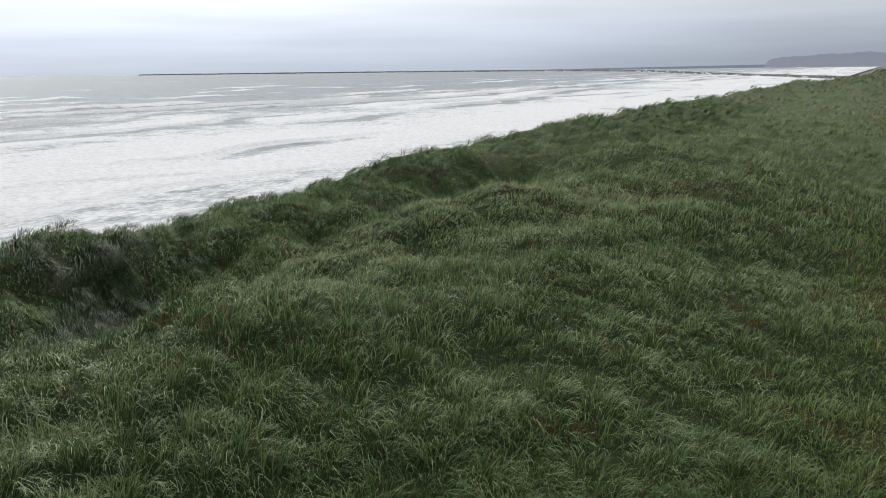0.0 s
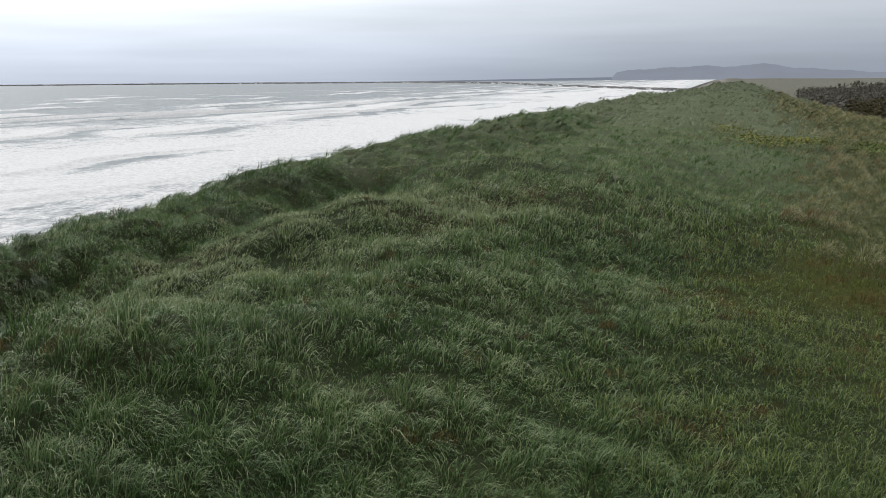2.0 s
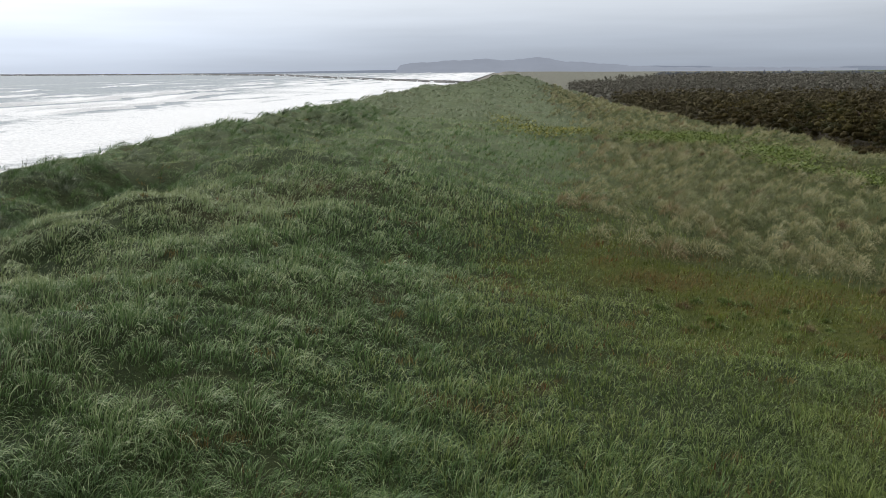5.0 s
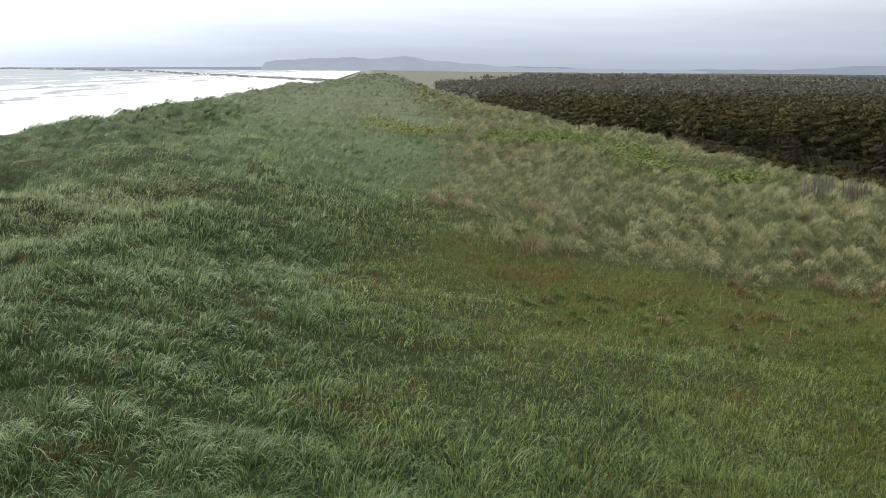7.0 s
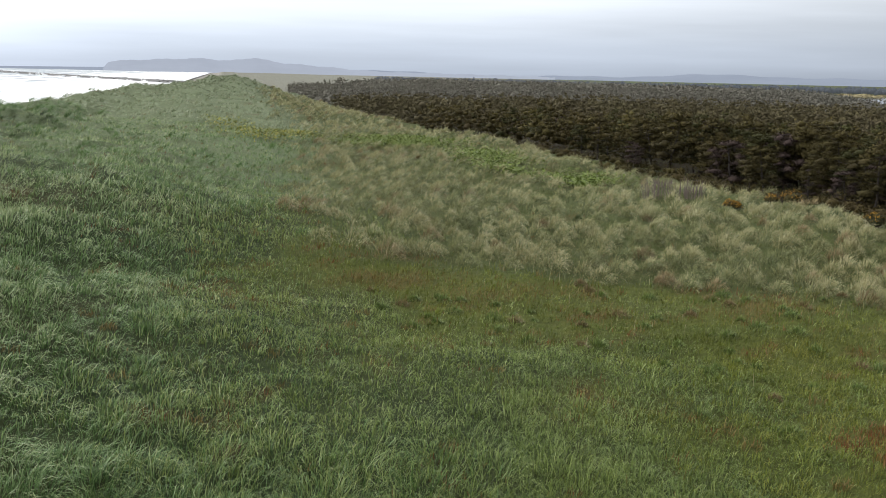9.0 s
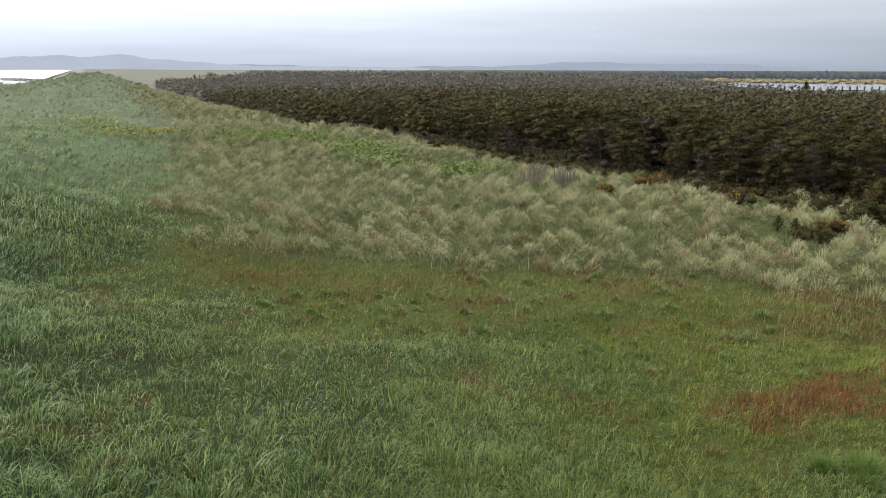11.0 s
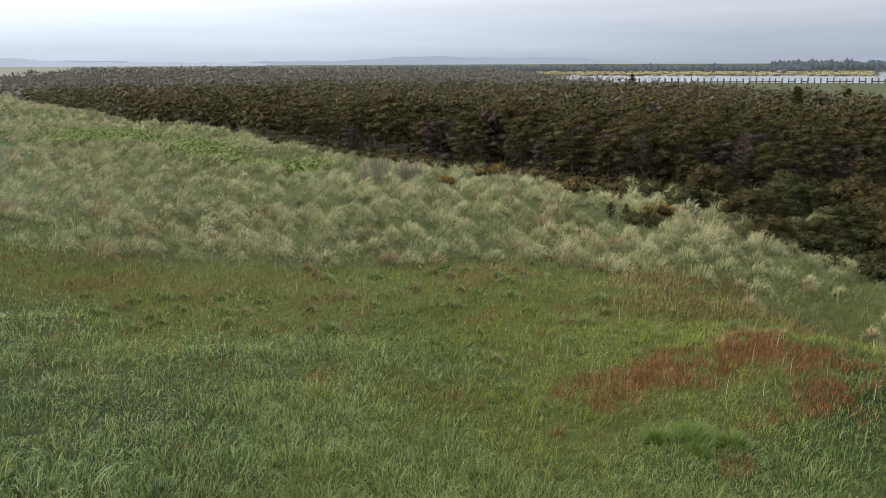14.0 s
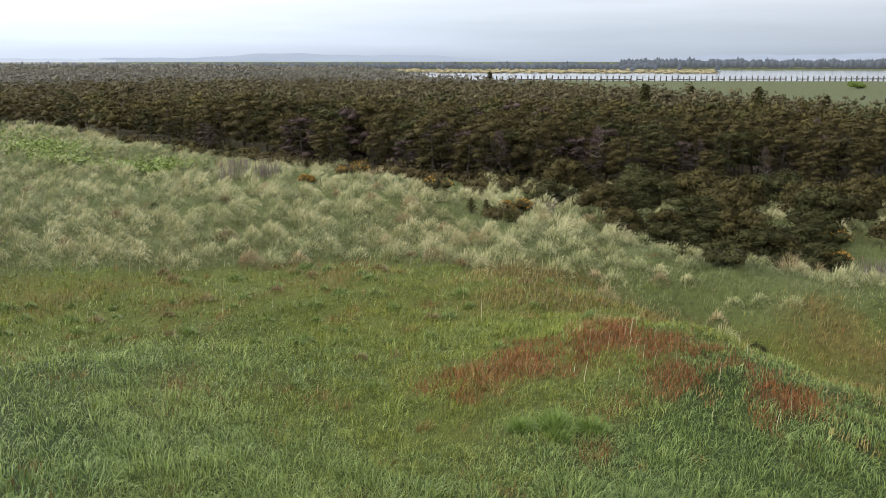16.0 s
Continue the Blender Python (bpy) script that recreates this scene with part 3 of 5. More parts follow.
def sow_band(r0, r1, count, segments, power, thick, variety, lift=0.0, az=(-56, 74), only=None):
    """All kinds of grass between two distances from the look-out; lift tones far bands lighter."""
    x, y, r = scatter(r0, r1, count, power, az)
    pale, mead, sor, brown = cover(x, y)
    xc = np.interp(y, STATIONS[:, 0], STATIONS[:, 1])
    xb = np.interp(y, STATIONS[:, 0], STATIONS[:, 6])
    on = (x > xc - np.interp(y, (60, 120), (16, 6))) & (x < xb + 40) & (y > 2)
    pick = rng.random(count)
    kinds = np.where(pick < sor * 0.85, 3, np.where(pick < pale, 2, np.where(pick < pale + mead, 1, 0)))
    td, tx, ty, withered = tussock(x, y, 0.8, 12.7)
    kinds = np.where(((rng.random(count) < brown) | ((withered > 0.965) & (td < 0.45) & (kinds < 2))) & (kinds != 3), 4, kinds)
    for kind in range(5):
        sel = on & (kinds == kind)
        if only is not None and kind != only:
            continue
        bx, by, rr = x[sel], y[sel], r[sel]
        n = len(bx)
        if n == 0:
            continue
        wide = np.maximum(0.010, thick * rr)
        if kind == 0:
            d, ox, oy, ident = tussock(bx, by, 1.2, 3.1)
            wx, wy = bx + 1.1 * hash_noise(bx / 4, by / 4, 6), by + 1.1 * hash_noise(bx / 4, by / 4, 7)
            d2, px, py, big = tussock(wx, wy, 3.7, 8.4)
            hollow = smoothstep(-7, 6, bx + 3 * hash_noise(bx / 5, by / 5, 124) - 0.08 * np.clip(by - 40, 0, 99)) * (1 - smoothstep(70, 120, by))
            calm = 1 - 0.72 * hollow
            vig = (1.25 - 0.95 * d * calm) * (1.15 - 0.55 * d2 * calm) * (1 + 0.6 * (ident - 0.5) * calm)
            ln = np.clip(vig, 0.25, 1.4) * rng.uniform(0.45, 0.85, n) * (0.92 + 0.25 * hash_noise(bx / 9, by / 9, 120))
            keep = rng.random(n) < 1.85 - 1.35 * d * calm
            gust = 0.5 + 0.3 * hash_noise(bx / 5, by / 8, 121) + 0.35 * (1 - smoothstep(-26, -16, bx))
            lush = lushness(bx, by)
            gust = gust * (1 - 0.78 * hollow) + 0.35 * lush
            ln = ln * (1 - 0.52 * hollow) * (1 + 0.8 * lush) * (1 - 0.4 * (1 - smoothstep(2, 10, bx - xc[sel]))) * (1 - 0.3 * smoothstep(9, 16, bx) * (1 - smoothstep(40, 60, by)))
            # tall blades carry the sky's gleam as a lighter tone
            tall = rng.random(n) < 0.34 - 0.12 * hollow
            ln = ln * np.where(tall, 1.22, 0.80)
            gust = gust * np.where(tall, 1.15, 0.8)
            # hummock tops lightened, creases darkened, crest sheen and foredune light added to the tone
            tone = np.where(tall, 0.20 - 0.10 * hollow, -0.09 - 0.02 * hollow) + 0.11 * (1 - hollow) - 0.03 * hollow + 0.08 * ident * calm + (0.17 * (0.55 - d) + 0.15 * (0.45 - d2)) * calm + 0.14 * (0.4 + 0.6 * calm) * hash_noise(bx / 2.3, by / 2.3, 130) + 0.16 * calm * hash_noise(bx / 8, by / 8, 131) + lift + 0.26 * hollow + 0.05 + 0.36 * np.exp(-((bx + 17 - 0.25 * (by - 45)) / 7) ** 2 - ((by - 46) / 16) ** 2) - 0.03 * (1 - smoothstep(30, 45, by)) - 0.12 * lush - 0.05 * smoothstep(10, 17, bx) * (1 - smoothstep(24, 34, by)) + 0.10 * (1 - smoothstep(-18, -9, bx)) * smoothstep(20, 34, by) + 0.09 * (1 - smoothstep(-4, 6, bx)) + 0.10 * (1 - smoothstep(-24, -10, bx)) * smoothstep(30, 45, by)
            if r0 >= 60:
                ln = ln * 0.78
            green = rng.random(n) < hollow
            for part_of, mat, title in ((~green, FAR_HAZE_MARRAM if r0 >= 120 else MARRAM, "long dark green beach grass bent over by the wind"), (green, HOLLOW, "fresh blue-green beach grass in the hollow")):
                pick_up = keep & part_of
                if pick_up.sum():
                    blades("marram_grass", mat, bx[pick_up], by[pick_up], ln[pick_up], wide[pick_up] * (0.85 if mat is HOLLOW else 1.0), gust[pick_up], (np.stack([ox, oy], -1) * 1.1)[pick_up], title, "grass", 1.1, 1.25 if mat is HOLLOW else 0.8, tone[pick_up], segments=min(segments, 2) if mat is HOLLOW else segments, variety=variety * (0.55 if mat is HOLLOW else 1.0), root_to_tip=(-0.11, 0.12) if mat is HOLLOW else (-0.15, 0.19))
            continue
        elif kind == 1:
            d, ox, oy, ident = tussock(bx, by, 0.9, 5.5)
            ln = (0.12 + 0.22 * rng.random(n)) * (1.35 - 0.8 * d) * (1 + 0.4 * hash_noise(bx / 2.2, by / 2.2, 122))
            keep = rng.random(n) < 1.5 - 1.3 * d
            tone = -0.03 + 0.2 * ident + 0.4 * (0.45 - d) + 0.16 * hash_noise(bx / 1.9, by / 1.9, 132) + 0.12 * hash_noise(bx / 7, by / 7, 133)
            args = ("meadow_grass", MEADOW, bx, by, ln, wide * 0.85, np.full(n, 0.25), np.stack([ox, oy], -1) * 0.9, "short green meadow grass in the hollow", "grass", 1.0, 1.3, tone)
        elif kind == 2:
            d, ox, oy, ident = tussock(bx, by, 1.1, 6.6)
            ln = (0.20 + 0.32 * rng.random(n)) * (1.2 - 0.5 * d)
            keep = rng.random(n) < 0.55
            tone = -0.12 + 0.15 * ident + 0.2 * (0.45 - d) + 0.2 * hash_noise(bx / 3, by / 3, 134)
            args = ("low_dune_grass", PALE, bx, by, ln, wide * 0.8, np.full(n, 0.4), np.stack([ox, oy], -1), "short pale olive grass between the tufts", "grass", 1.1, 0.8, tone)
        elif kind == 3:
            ln = 0.14 + 0.18 * rng.random(n)
            keep = rng.random(n) < 0.95
            args = ("red_sorrel", SORREL, bx, by, ln, wide * 0.9, np.full(n, 0.15), np.zeros((n, 2)), "rust-red sorrel patch in the grass", "plants", 0.6, 0.8, 0.25 + 0.25 * hash_noise(bx / 0.9, by / 0.9, 135))
        else:
            ln = 0.16 + 0.24 * rng.random(n)
            keep = rng.random(n) < 0.95
            args = ("brown_grass", BROWN, bx, by, ln, wide, np.full(n, 0.2), np.zeros((n, 2)), "withered brown grass in the damp hollow", "grass", 0.8, 0.9, 0.22 + 0.25 * hash_noise(bx / 1.3, by / 1.3, 136))
        args = list(args)
        for c in (2, 3, 4, 5, 6, 7, 12):
            args[c] = args[c][keep]
        blades(*args, segments=segments, variety=variety * (0.6 if kind in (1, 2) else 1.0))


def mops(name, mat, cx, cy, size, per, label, thin, tone, lean, up=0.85, arch=1.35, root_to_tip=(-0.30, 0.26), variety=0.8, dome=0.0, reach=0.42, segments=2):
    """Tussocks: from each heart a mop of long blades springs up, arches out and is combed by the wind."""
    n = len(cx)
    if n == 0:
        return
    k = np.repeat(np.arange(n), per)
    m = len(k)
    a, q = rng.uniform(0, 2 * np.pi, m), np.sqrt(rng.random(m))
    way = np.stack([np.cos(a), np.sin(a)], -1) * q[:, None]
    s = size[k]
    x, y = cx[k] + way[:, 0] * s * reach, cy[k] + way[:, 1] * s * reach
    r = np.hypot(x, y)
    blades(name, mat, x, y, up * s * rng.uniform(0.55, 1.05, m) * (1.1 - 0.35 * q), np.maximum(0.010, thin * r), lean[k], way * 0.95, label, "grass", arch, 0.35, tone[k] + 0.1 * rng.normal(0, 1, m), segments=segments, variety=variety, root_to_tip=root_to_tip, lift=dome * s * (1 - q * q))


def tussock_sites(x0, x1, y0, y1, gap):
    i, j = np.meshgrid(np.arange(x0, x1, gap), np.arange(y0, y1, gap))
    x = (i + rng.uniform(-0.46, 0.46, i.shape) * gap).ravel()
    y = (j + rng.uniform(-0.46, 0.46, i.shape) * gap).ravel()
    return x, y


# drifts of herbs where no tufts grow: place and reach
HERB_SPOTS = ((21.5, 113, 5, 4), (28, 97, 2.6, 5), (26.5, 86, 2.0, 4), (32.5, 80, 2.4, 3.4))

# low shrubs; tufts are left out towards the look-out so that they show
SHRUB_SPOTS = ((37.9, 62.7), (44.3, 66.0), (44.0, 45.2), (42.6, 52.6), (40.3, 42.8), (39.4, 44.8), (40.4, 44.4), (39.4, 41.2), (41.8, 27.0), (54, 27.2), (44.5, 29.6))


def sow_tussocks():
    # pale tufts of the back ridge
    for y0, y1, gap, per, thin in ((14, 62, 1.5, 190, 0.00038), (62, 120, 1.8, 140, 0.00046), (120, 300, 2.3, 60, 0.0007)):
        x, y = tussock_sites(4, 84, y0, y1, gap)
        pale, mead, sor, brown = cover(x, y)
        xb = np.interp(y, STATIONS[:, 0], STATIONS[:, 6])
        gaps = hash_noise(x / 3.2, y / 3.2, 125) + 0.6 * hash_noise(x / 8, y / 8, 126)
        bare = np.zeros(len(x), bool)
        for hx, hy in SHRUB_SPOTS:
            for nearer in (0.0, 1.2, 2.4):
                k = 1 - nearer / math.hypot(hx, hy)
                bare |= np.hypot(x - hx * k, y - hy * k) < 1.0
        for hx, hy, rx, ry in HERB_SPOTS:
            bare |= ((x - hx) / rx) ** 2 + ((y - hy) / ry) ** 2 < 1
        ok = ~bare & (rng.random(len(x)) < pale * 1.1 - 0.05) & ((x < xb + 8) | ((np.arctan2(x, y) > 0.74) & (rng.random(len(x)) < 0.6) & (np.hypot(x, y) < np.interp(np.degrees(np.arctan2(x, y)), EDGE_AZ, EDGE_R) + 1))) & (gaps > np.interp(y, (45, 60), (-0.5, -0.8))) & (sor < 0.2)
        x, y, gaps = x[ok], y[ok], gaps[ok]
        n = len(x)
        size = rng.uniform(0.8, 1.5, n) * (1 + 0.25 * gaps)
        tone = np.clip(np.interp(y, (25, 50), (0.40, 0.47)) + rng.normal(0, 0.17, n) + 0.12 * gaps, 0, 0.68)
        dry = rng.random(n) < 0.02 + 0.10 * (hash_noise(x / 4, y / 4, 137) > 0.3) + 0.3 * (pale[ok] < 0.75) * (y < 62)
        for own, mat, title in ((~dry, PALE, "pale tufted dune grass swept by the wind"), (dry, DRIED, "dried tan tufts among the pale dune grass")):
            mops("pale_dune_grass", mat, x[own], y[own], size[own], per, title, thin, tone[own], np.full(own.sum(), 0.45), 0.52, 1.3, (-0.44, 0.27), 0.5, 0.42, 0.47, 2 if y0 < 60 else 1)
    # looser tufts up the slope of the foredune
    for y0, y1, gap, per, thin in ((52, 110, 2.3, 70, 0.0006), (110, 300, 3.1, 34, 0.0008)):
        x, y = tussock_sites(-24, 22, y0, y1, gap)
        pale = cover(x, y)[0]
        ok = (x > np.interp(y, STATIONS[:, 0], STATIONS[:, 1]) + 4) & (rng.random(len(x)) < 0.75 * (1 - pale)) & (hash_noise(x / 6, y / 6, 129) > -0.35) & (x < 4 + 0.06 * y)
        x, y = x[ok], y[ok]
        n = len(x)
        mops("marram_grass", MARRAM if y0 < 100 else FAR_HAZE_MARRAM, x, y, rng.uniform(0.7, 1.3, n), per, "grey-green tufts of beach grass on the slope", thin, (0.36 if y0 < 100 else 0.55) + rng.normal(0, 0.09, n), np.full(n, 0.6), 0.55, 1.4, (-0.22, 0.16), 0.4, 0.30, 0.55, 1)
    # fresh dark green clumps near the sorrel
    x, y = np.array((17.6, 16.9, 18.4, 17.2, 18.0)), np.array((16.2, 16.8, 15.6, 15.7, 16.6))
    mops("green_grass_clump", HERB, x, y, np.array((1.1, 0.8, 0.95, 0.7, 0.8)), 420, "fresh dark green clumps of grass beside the sorrel", 0.0006, np.full(5, 0.10), np.full(5, 0.15), 0.62, 0.9, (-0.25, 0.2), 0.8)
    # small dark green clumps and withered ones, dotted over the damp hollow
    x, y = rng.uniform(6, 33, 110), rng.uniform(21, 43, 110)
    ok = (cover(x, y)[1] > 0.35) & (cover(x, y)[2] < 0.2)
    x, y = x[ok], y[ok]
    brown = rng.random(len(x)) < 0.3
    mops("green_grass_clump", HOLLOW, x[~brown], y[~brown], rng.uniform(0.35, 0.8, (~brown).sum()), 150, "small dark green clumps dotted over the meadow", 0.0005, np.full((~brown).sum(), 0.12), np.full((~brown).sum(), 0.2), 0.5, 1.0, (-0.2, 0.2), 0.7, 0.25, 0.5)
    mops("brown_grass_clump", DRIED, x[brown], y[brown], rng.uniform(0.4, 0.8, brown.sum()), 150, "small withered brown clumps dotted over the meadow", 0.0005, np.full(brown.sum(), 0.15), np.full(brown.sum(), 0.2), 0.5, 1.0, (-0.2, 0.2), 0.7, 0.25, 0.5)
    # a thicket of tall dark tufts in the blow-out near the crest, its shading toned in
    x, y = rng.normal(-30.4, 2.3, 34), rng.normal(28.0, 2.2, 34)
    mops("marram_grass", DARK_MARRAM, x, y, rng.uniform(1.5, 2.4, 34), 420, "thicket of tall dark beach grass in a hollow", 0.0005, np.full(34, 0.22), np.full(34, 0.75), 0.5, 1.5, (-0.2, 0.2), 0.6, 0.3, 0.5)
    # dark shaggy tufts along the seaward crest
    for y0, y1, gap, per, thin in ((6, 60, 1.35, 190, 0.00034), (60, 130, 1.8, 150, 0.00046), (130, 420, 2.6, 60, 0.0007)):
        x, y = tussock_sites(-52, 12, y0, y1, gap)
        xc = np.interp(y, STATIONS[:, 0], STATIONS[:, 1])
        az = np.degrees(np.arctan2(x, y))
        u = x - xc + 2.5 * hash_noise(x / 6, y / 6, 127)
        ok = (rng.random(len(x)) < 0.85 * (1 - smoothstep(2.5, 11, u - 0.02 * np.clip(y - 60, 0, 300)))) & (u > -np.interp(y, (60, 120), (13, 5))) & (az > -55) & (np.hypot(x, y) > 33)
        x, y = x[ok], y[ok]
        n = len(x)
        size = rng.uniform(0.75, 1.45, n) * (1 - 0.25 * smoothstep(100, 200, y))
        # tone rises along the crest, paling the far tufts as haze would
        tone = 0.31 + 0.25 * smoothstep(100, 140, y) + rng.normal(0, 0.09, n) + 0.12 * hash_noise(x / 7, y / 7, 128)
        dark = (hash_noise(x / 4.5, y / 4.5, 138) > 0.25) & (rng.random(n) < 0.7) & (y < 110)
        mops("marram_grass", DARK_MARRAM, x[dark], y[dark], size[dark] * 1.1, per, "dark tufts of beach grass on the crest", thin, tone[dark] + 0.15, np.full(dark.sum(), 0.75), 0.62, 1.5, (-0.16, 0.14), 0.35, 0.30, 0.55, 2 if y0 < 60 else 1)
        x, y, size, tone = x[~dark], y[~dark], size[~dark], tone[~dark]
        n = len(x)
        mops("marram_grass", MARRAM if y0 < 100 else FAR_HAZE_MARRAM, x, y, size, per, "shaggy dark green tufts of beach grass on the crest", thin, tone, np.full(n, 0.75), 0.62, 1.55, (-0.16, 0.14), 0.3, 0.30, 0.55, 2 if y0 < 60 else 1)


# tone lift grows outward, standing in for grazing light and haze
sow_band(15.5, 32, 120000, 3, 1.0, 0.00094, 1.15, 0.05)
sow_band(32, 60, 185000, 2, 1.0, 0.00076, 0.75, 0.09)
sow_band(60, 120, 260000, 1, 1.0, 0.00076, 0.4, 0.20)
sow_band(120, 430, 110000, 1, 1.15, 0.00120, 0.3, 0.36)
sow_band(15.5, 38, 75000, 2, 1.0, 0.00080, 0.9, 0.0, (22, 70), 1)
sow_band(15.5, 33, 70000, 2, 1.0, 0.00065, 1.0, -0.04, (18, 70), 0)
sow_band(22, 36, 60000, 2, 1.0, 0.00070, 1.0, 0.0, (38, 70), 3)
sow_tussocks()


def dry_stalks():
    """Tall straw-coloured stalks standing singly above the grass."""
    q = np.random.default_rng(44)
    spots = [(22.5, 18.5, 3.5, 2.5, 22), (16, 33, 9, 7, 22), (20, 46, 9, 3, 40), (29, 27, 4, 4, 26), (24, 14, 3, 3, 14), (31, 38, 5, 6, 24)]
    px = np.concatenate([q.normal(sx, rx * 0.6, n) for sx, sy, rx, ry, n in spots])
    py = np.concatenate([q.normal(sy, ry * 0.6, n) for sx, sy, rx, ry, n in spots])
    n = len(px)
    blades("dry_stalks", STRAW, px, py, q.uniform(0.45, 0.95, n), np.full(n, 0.017), np.full(n, 0.12), np.zeros((n, 2)), "tall dry straw-coloured stalks above the grass", "plants", 0.4, 0.25, np.full(n, 0.3), segments=3)


dry_stalks()


def flower_patches():
    """Low leafy herbs in flower, in loose drifts on the slope."""
    q = np.random.default_rng(46)
    for name, mat, spots, label in (
            ("yellow_flowers", BLOOM, ((4.0, 110, 4.5, 5, 900), (8.5, 116, 4, 5, 600), (0.5, 122, 4, 6, 400)), "drift of low yellow-green flowering herbs"),
            ("green_herbs", DRIFT, ((21.5, 113, 7.5, 5.5, 4600), (28, 97, 4, 7.5, 2800), (26.5, 86, 2.8, 4.6, 1100), (32.5, 80, 3.6, 5, 1700)), "drift of bright green leafy herbs on the slope")):
        px = np.concatenate([q.normal(sx, rx * 0.5, n) for sx, sy, rx, ry, n in spots])
        py = np.concatenate([q.normal(sy, ry * 0.5, n) for sx, sy, rx, ry, n in spots])
        n = len(px)
        c = np.stack([px, py, height(px, py) + q.uniform(0.2, 0.85, n)], -1)
        tagged(flake_object(name, flakes(c, q.uniform(0.10, 0.20, n), 0.6, 0.6, q), mat, None, "", q.uniform(0, 0.5, n)), label, "plants", kind="stuff")

# ---- trees and shrubs ----
def needle_material(name, stops, patch, through_light=0.15):
    return blade_material(name, stops, patch, 0.8, 0.12, through_light, 0.08, grain=3.2)


NEEDLES = needle_material("pine_needles", [(0.0, (0.020, 0.017, 0.007)), (0.45, (0.050, 0.042, 0.013)), (0.8, (0.104, 0.090, 0.027)), (1.0, (0.138, 0.120, 0.040))], (0.070, 0.045, 0.020))
# MID and FAR are paled and greyed: haze put into the needles' colour
MID_HAZE_NEEDLES = needle_material("mid_haze_needles", [(0.0, (0.050, 0.044, 0.024)), (0.5, (0.086, 0.075, 0.037)), (1.0, (0.130, 0.114, 0.056))], (0.075, 0.055, 0.042))
NEEDLES_DARK = needle_material("dark_needles", [(0.0, (0.017, 0.018, 0.006)), (0.6, (0.044, 0.045, 0.014)), (1.0, (0.090, 0.086, 0.029))], (0.046, 0.038, 0.015))
RUSSET = needle_material("bare_twig_crown", [(0.0, (0.036, 0.025, 0.022)), (0.6, (0.068, 0.048, 0.042)), (1.0, (0.105, 0.080, 0.070))], (0.055, 0.040, 0.030))
FAR_HAZE_NEEDLES = needle_material("far_haze_needles", [(0.0, (0.088, 0.084, 0.070)), (0.5, (0.124, 0.119, 0.097)), (1.0, (0.160, 0.153, 0.126))], (0.100, 0.090, 0.082))
BLOSSOM = needle_material("gorse_blossom", [(0.0, (0.13, 0.085, 0.02)), (0.6, (0.31, 0.17, 0.025)), (1.0, (0.46, 0.29, 0.05))], (0.30, 0.17, 0.03))


def flakes(centres, sizes, tilt=0.6, ratio=0.5, random_source=None):
    """Small ragged leaves: one bent four-cornered flake at each centre."""
    q = random_source or rng
    n = len(centres)
    a = q.uniform(0, 2 * np.pi, n)
    t = q.normal(0, tilt, (n, 2))
    d1 = np.stack([np.cos(a), np.sin(a), t[:, 0]], -1)
    d2 = np.stack([-np.sin(a), np.cos(a), t[:, 1]], -1)
    d1 /= np.linalg.norm(d1, axis=1)[:, None]
    d2 /= np.linalg.norm(d2, axis=1)[:, None]
    s = sizes[:, None]
    lift = np.zeros((n, 3))
    lift[:, 2] = sizes * q.uniform(-0.15, 0.35, n)
    v = np.stack([centres - d1 * s, centres - d2 * s * ratio + lift, centres + d1 * s * q.uniform(0.7, 1.1, (n, 1)), centres + d2 * s * ratio], 1)
    return v.reshape(-1, 3)


def sprays(centres, hearts, sizes, ratio=0.3, random_source=None):
    """Small tufts of needles on the skin of their pad: three-cornered, and the way that the skin faces there."""
    q = random_source or rng
    n = len(centres)
    face = centres - hearts
    face /= np.linalg.norm(face, axis=1)[:, None] + 1e-6
    d1 = q.normal(0, 0.75, (n, 3)) + 0.55 * face + np.array([0, 0, 0.3])
    d1 /= np.linalg.norm(d1, axis=1)[:, None]
    d2 = np.cross(d1, face + q.normal(0, 0.5, (n, 3)))
    d2 /= np.linalg.norm(d2, axis=1)[:, None] + 1e-6
    s = sizes[:, None]
    v = np.stack([centres - d1 * s * 0.6 - d2 * s * ratio, centres - d1 * s * 0.6 + d2 * s * ratio, centres + d1 * s], 1)
    # normals lean upward so that pad tops come out brighter
    face = face + q.normal(0, 0.22, (n, 3)) + np.array([0, 0, 0.3])
    return v.reshape(-1, 3), np.repeat(face / np.linalg.norm(face, axis=1)[:, None], 3, axis=0)


def flake_object(name, verts, mat, parent=None, label="", tone=0.25):
    n = len(verts) // 4
    ob = link_mesh(name, verts, np.arange(4 * n), np.full(n, 4), mat, parent, label)
    a = ob.data.attributes.new("tone", "FLOAT", "POINT")
    a.data.foreach_set("value", np.repeat(tone * np.ones(n), 4).astype(np.float32))
    a = ob.data.attributes.new("variety", "FLOAT", "POINT")
    a.data.foreach_set("value", np.ones(4 * n, np.float32))
    return ob


def ico(detail):
    """A unit ball of triangles, once subdivided or not."""
    bm = bmesh.new()
    bmesh.ops.create_icosphere(bm, subdivisions=detail, radius=1.0)
    v = np.array([p.co[:] for p in bm.verts])
    t = np.array([[c.index for c in fc.verts] for fc in bm.faces])
    bm.free()
    return v, t


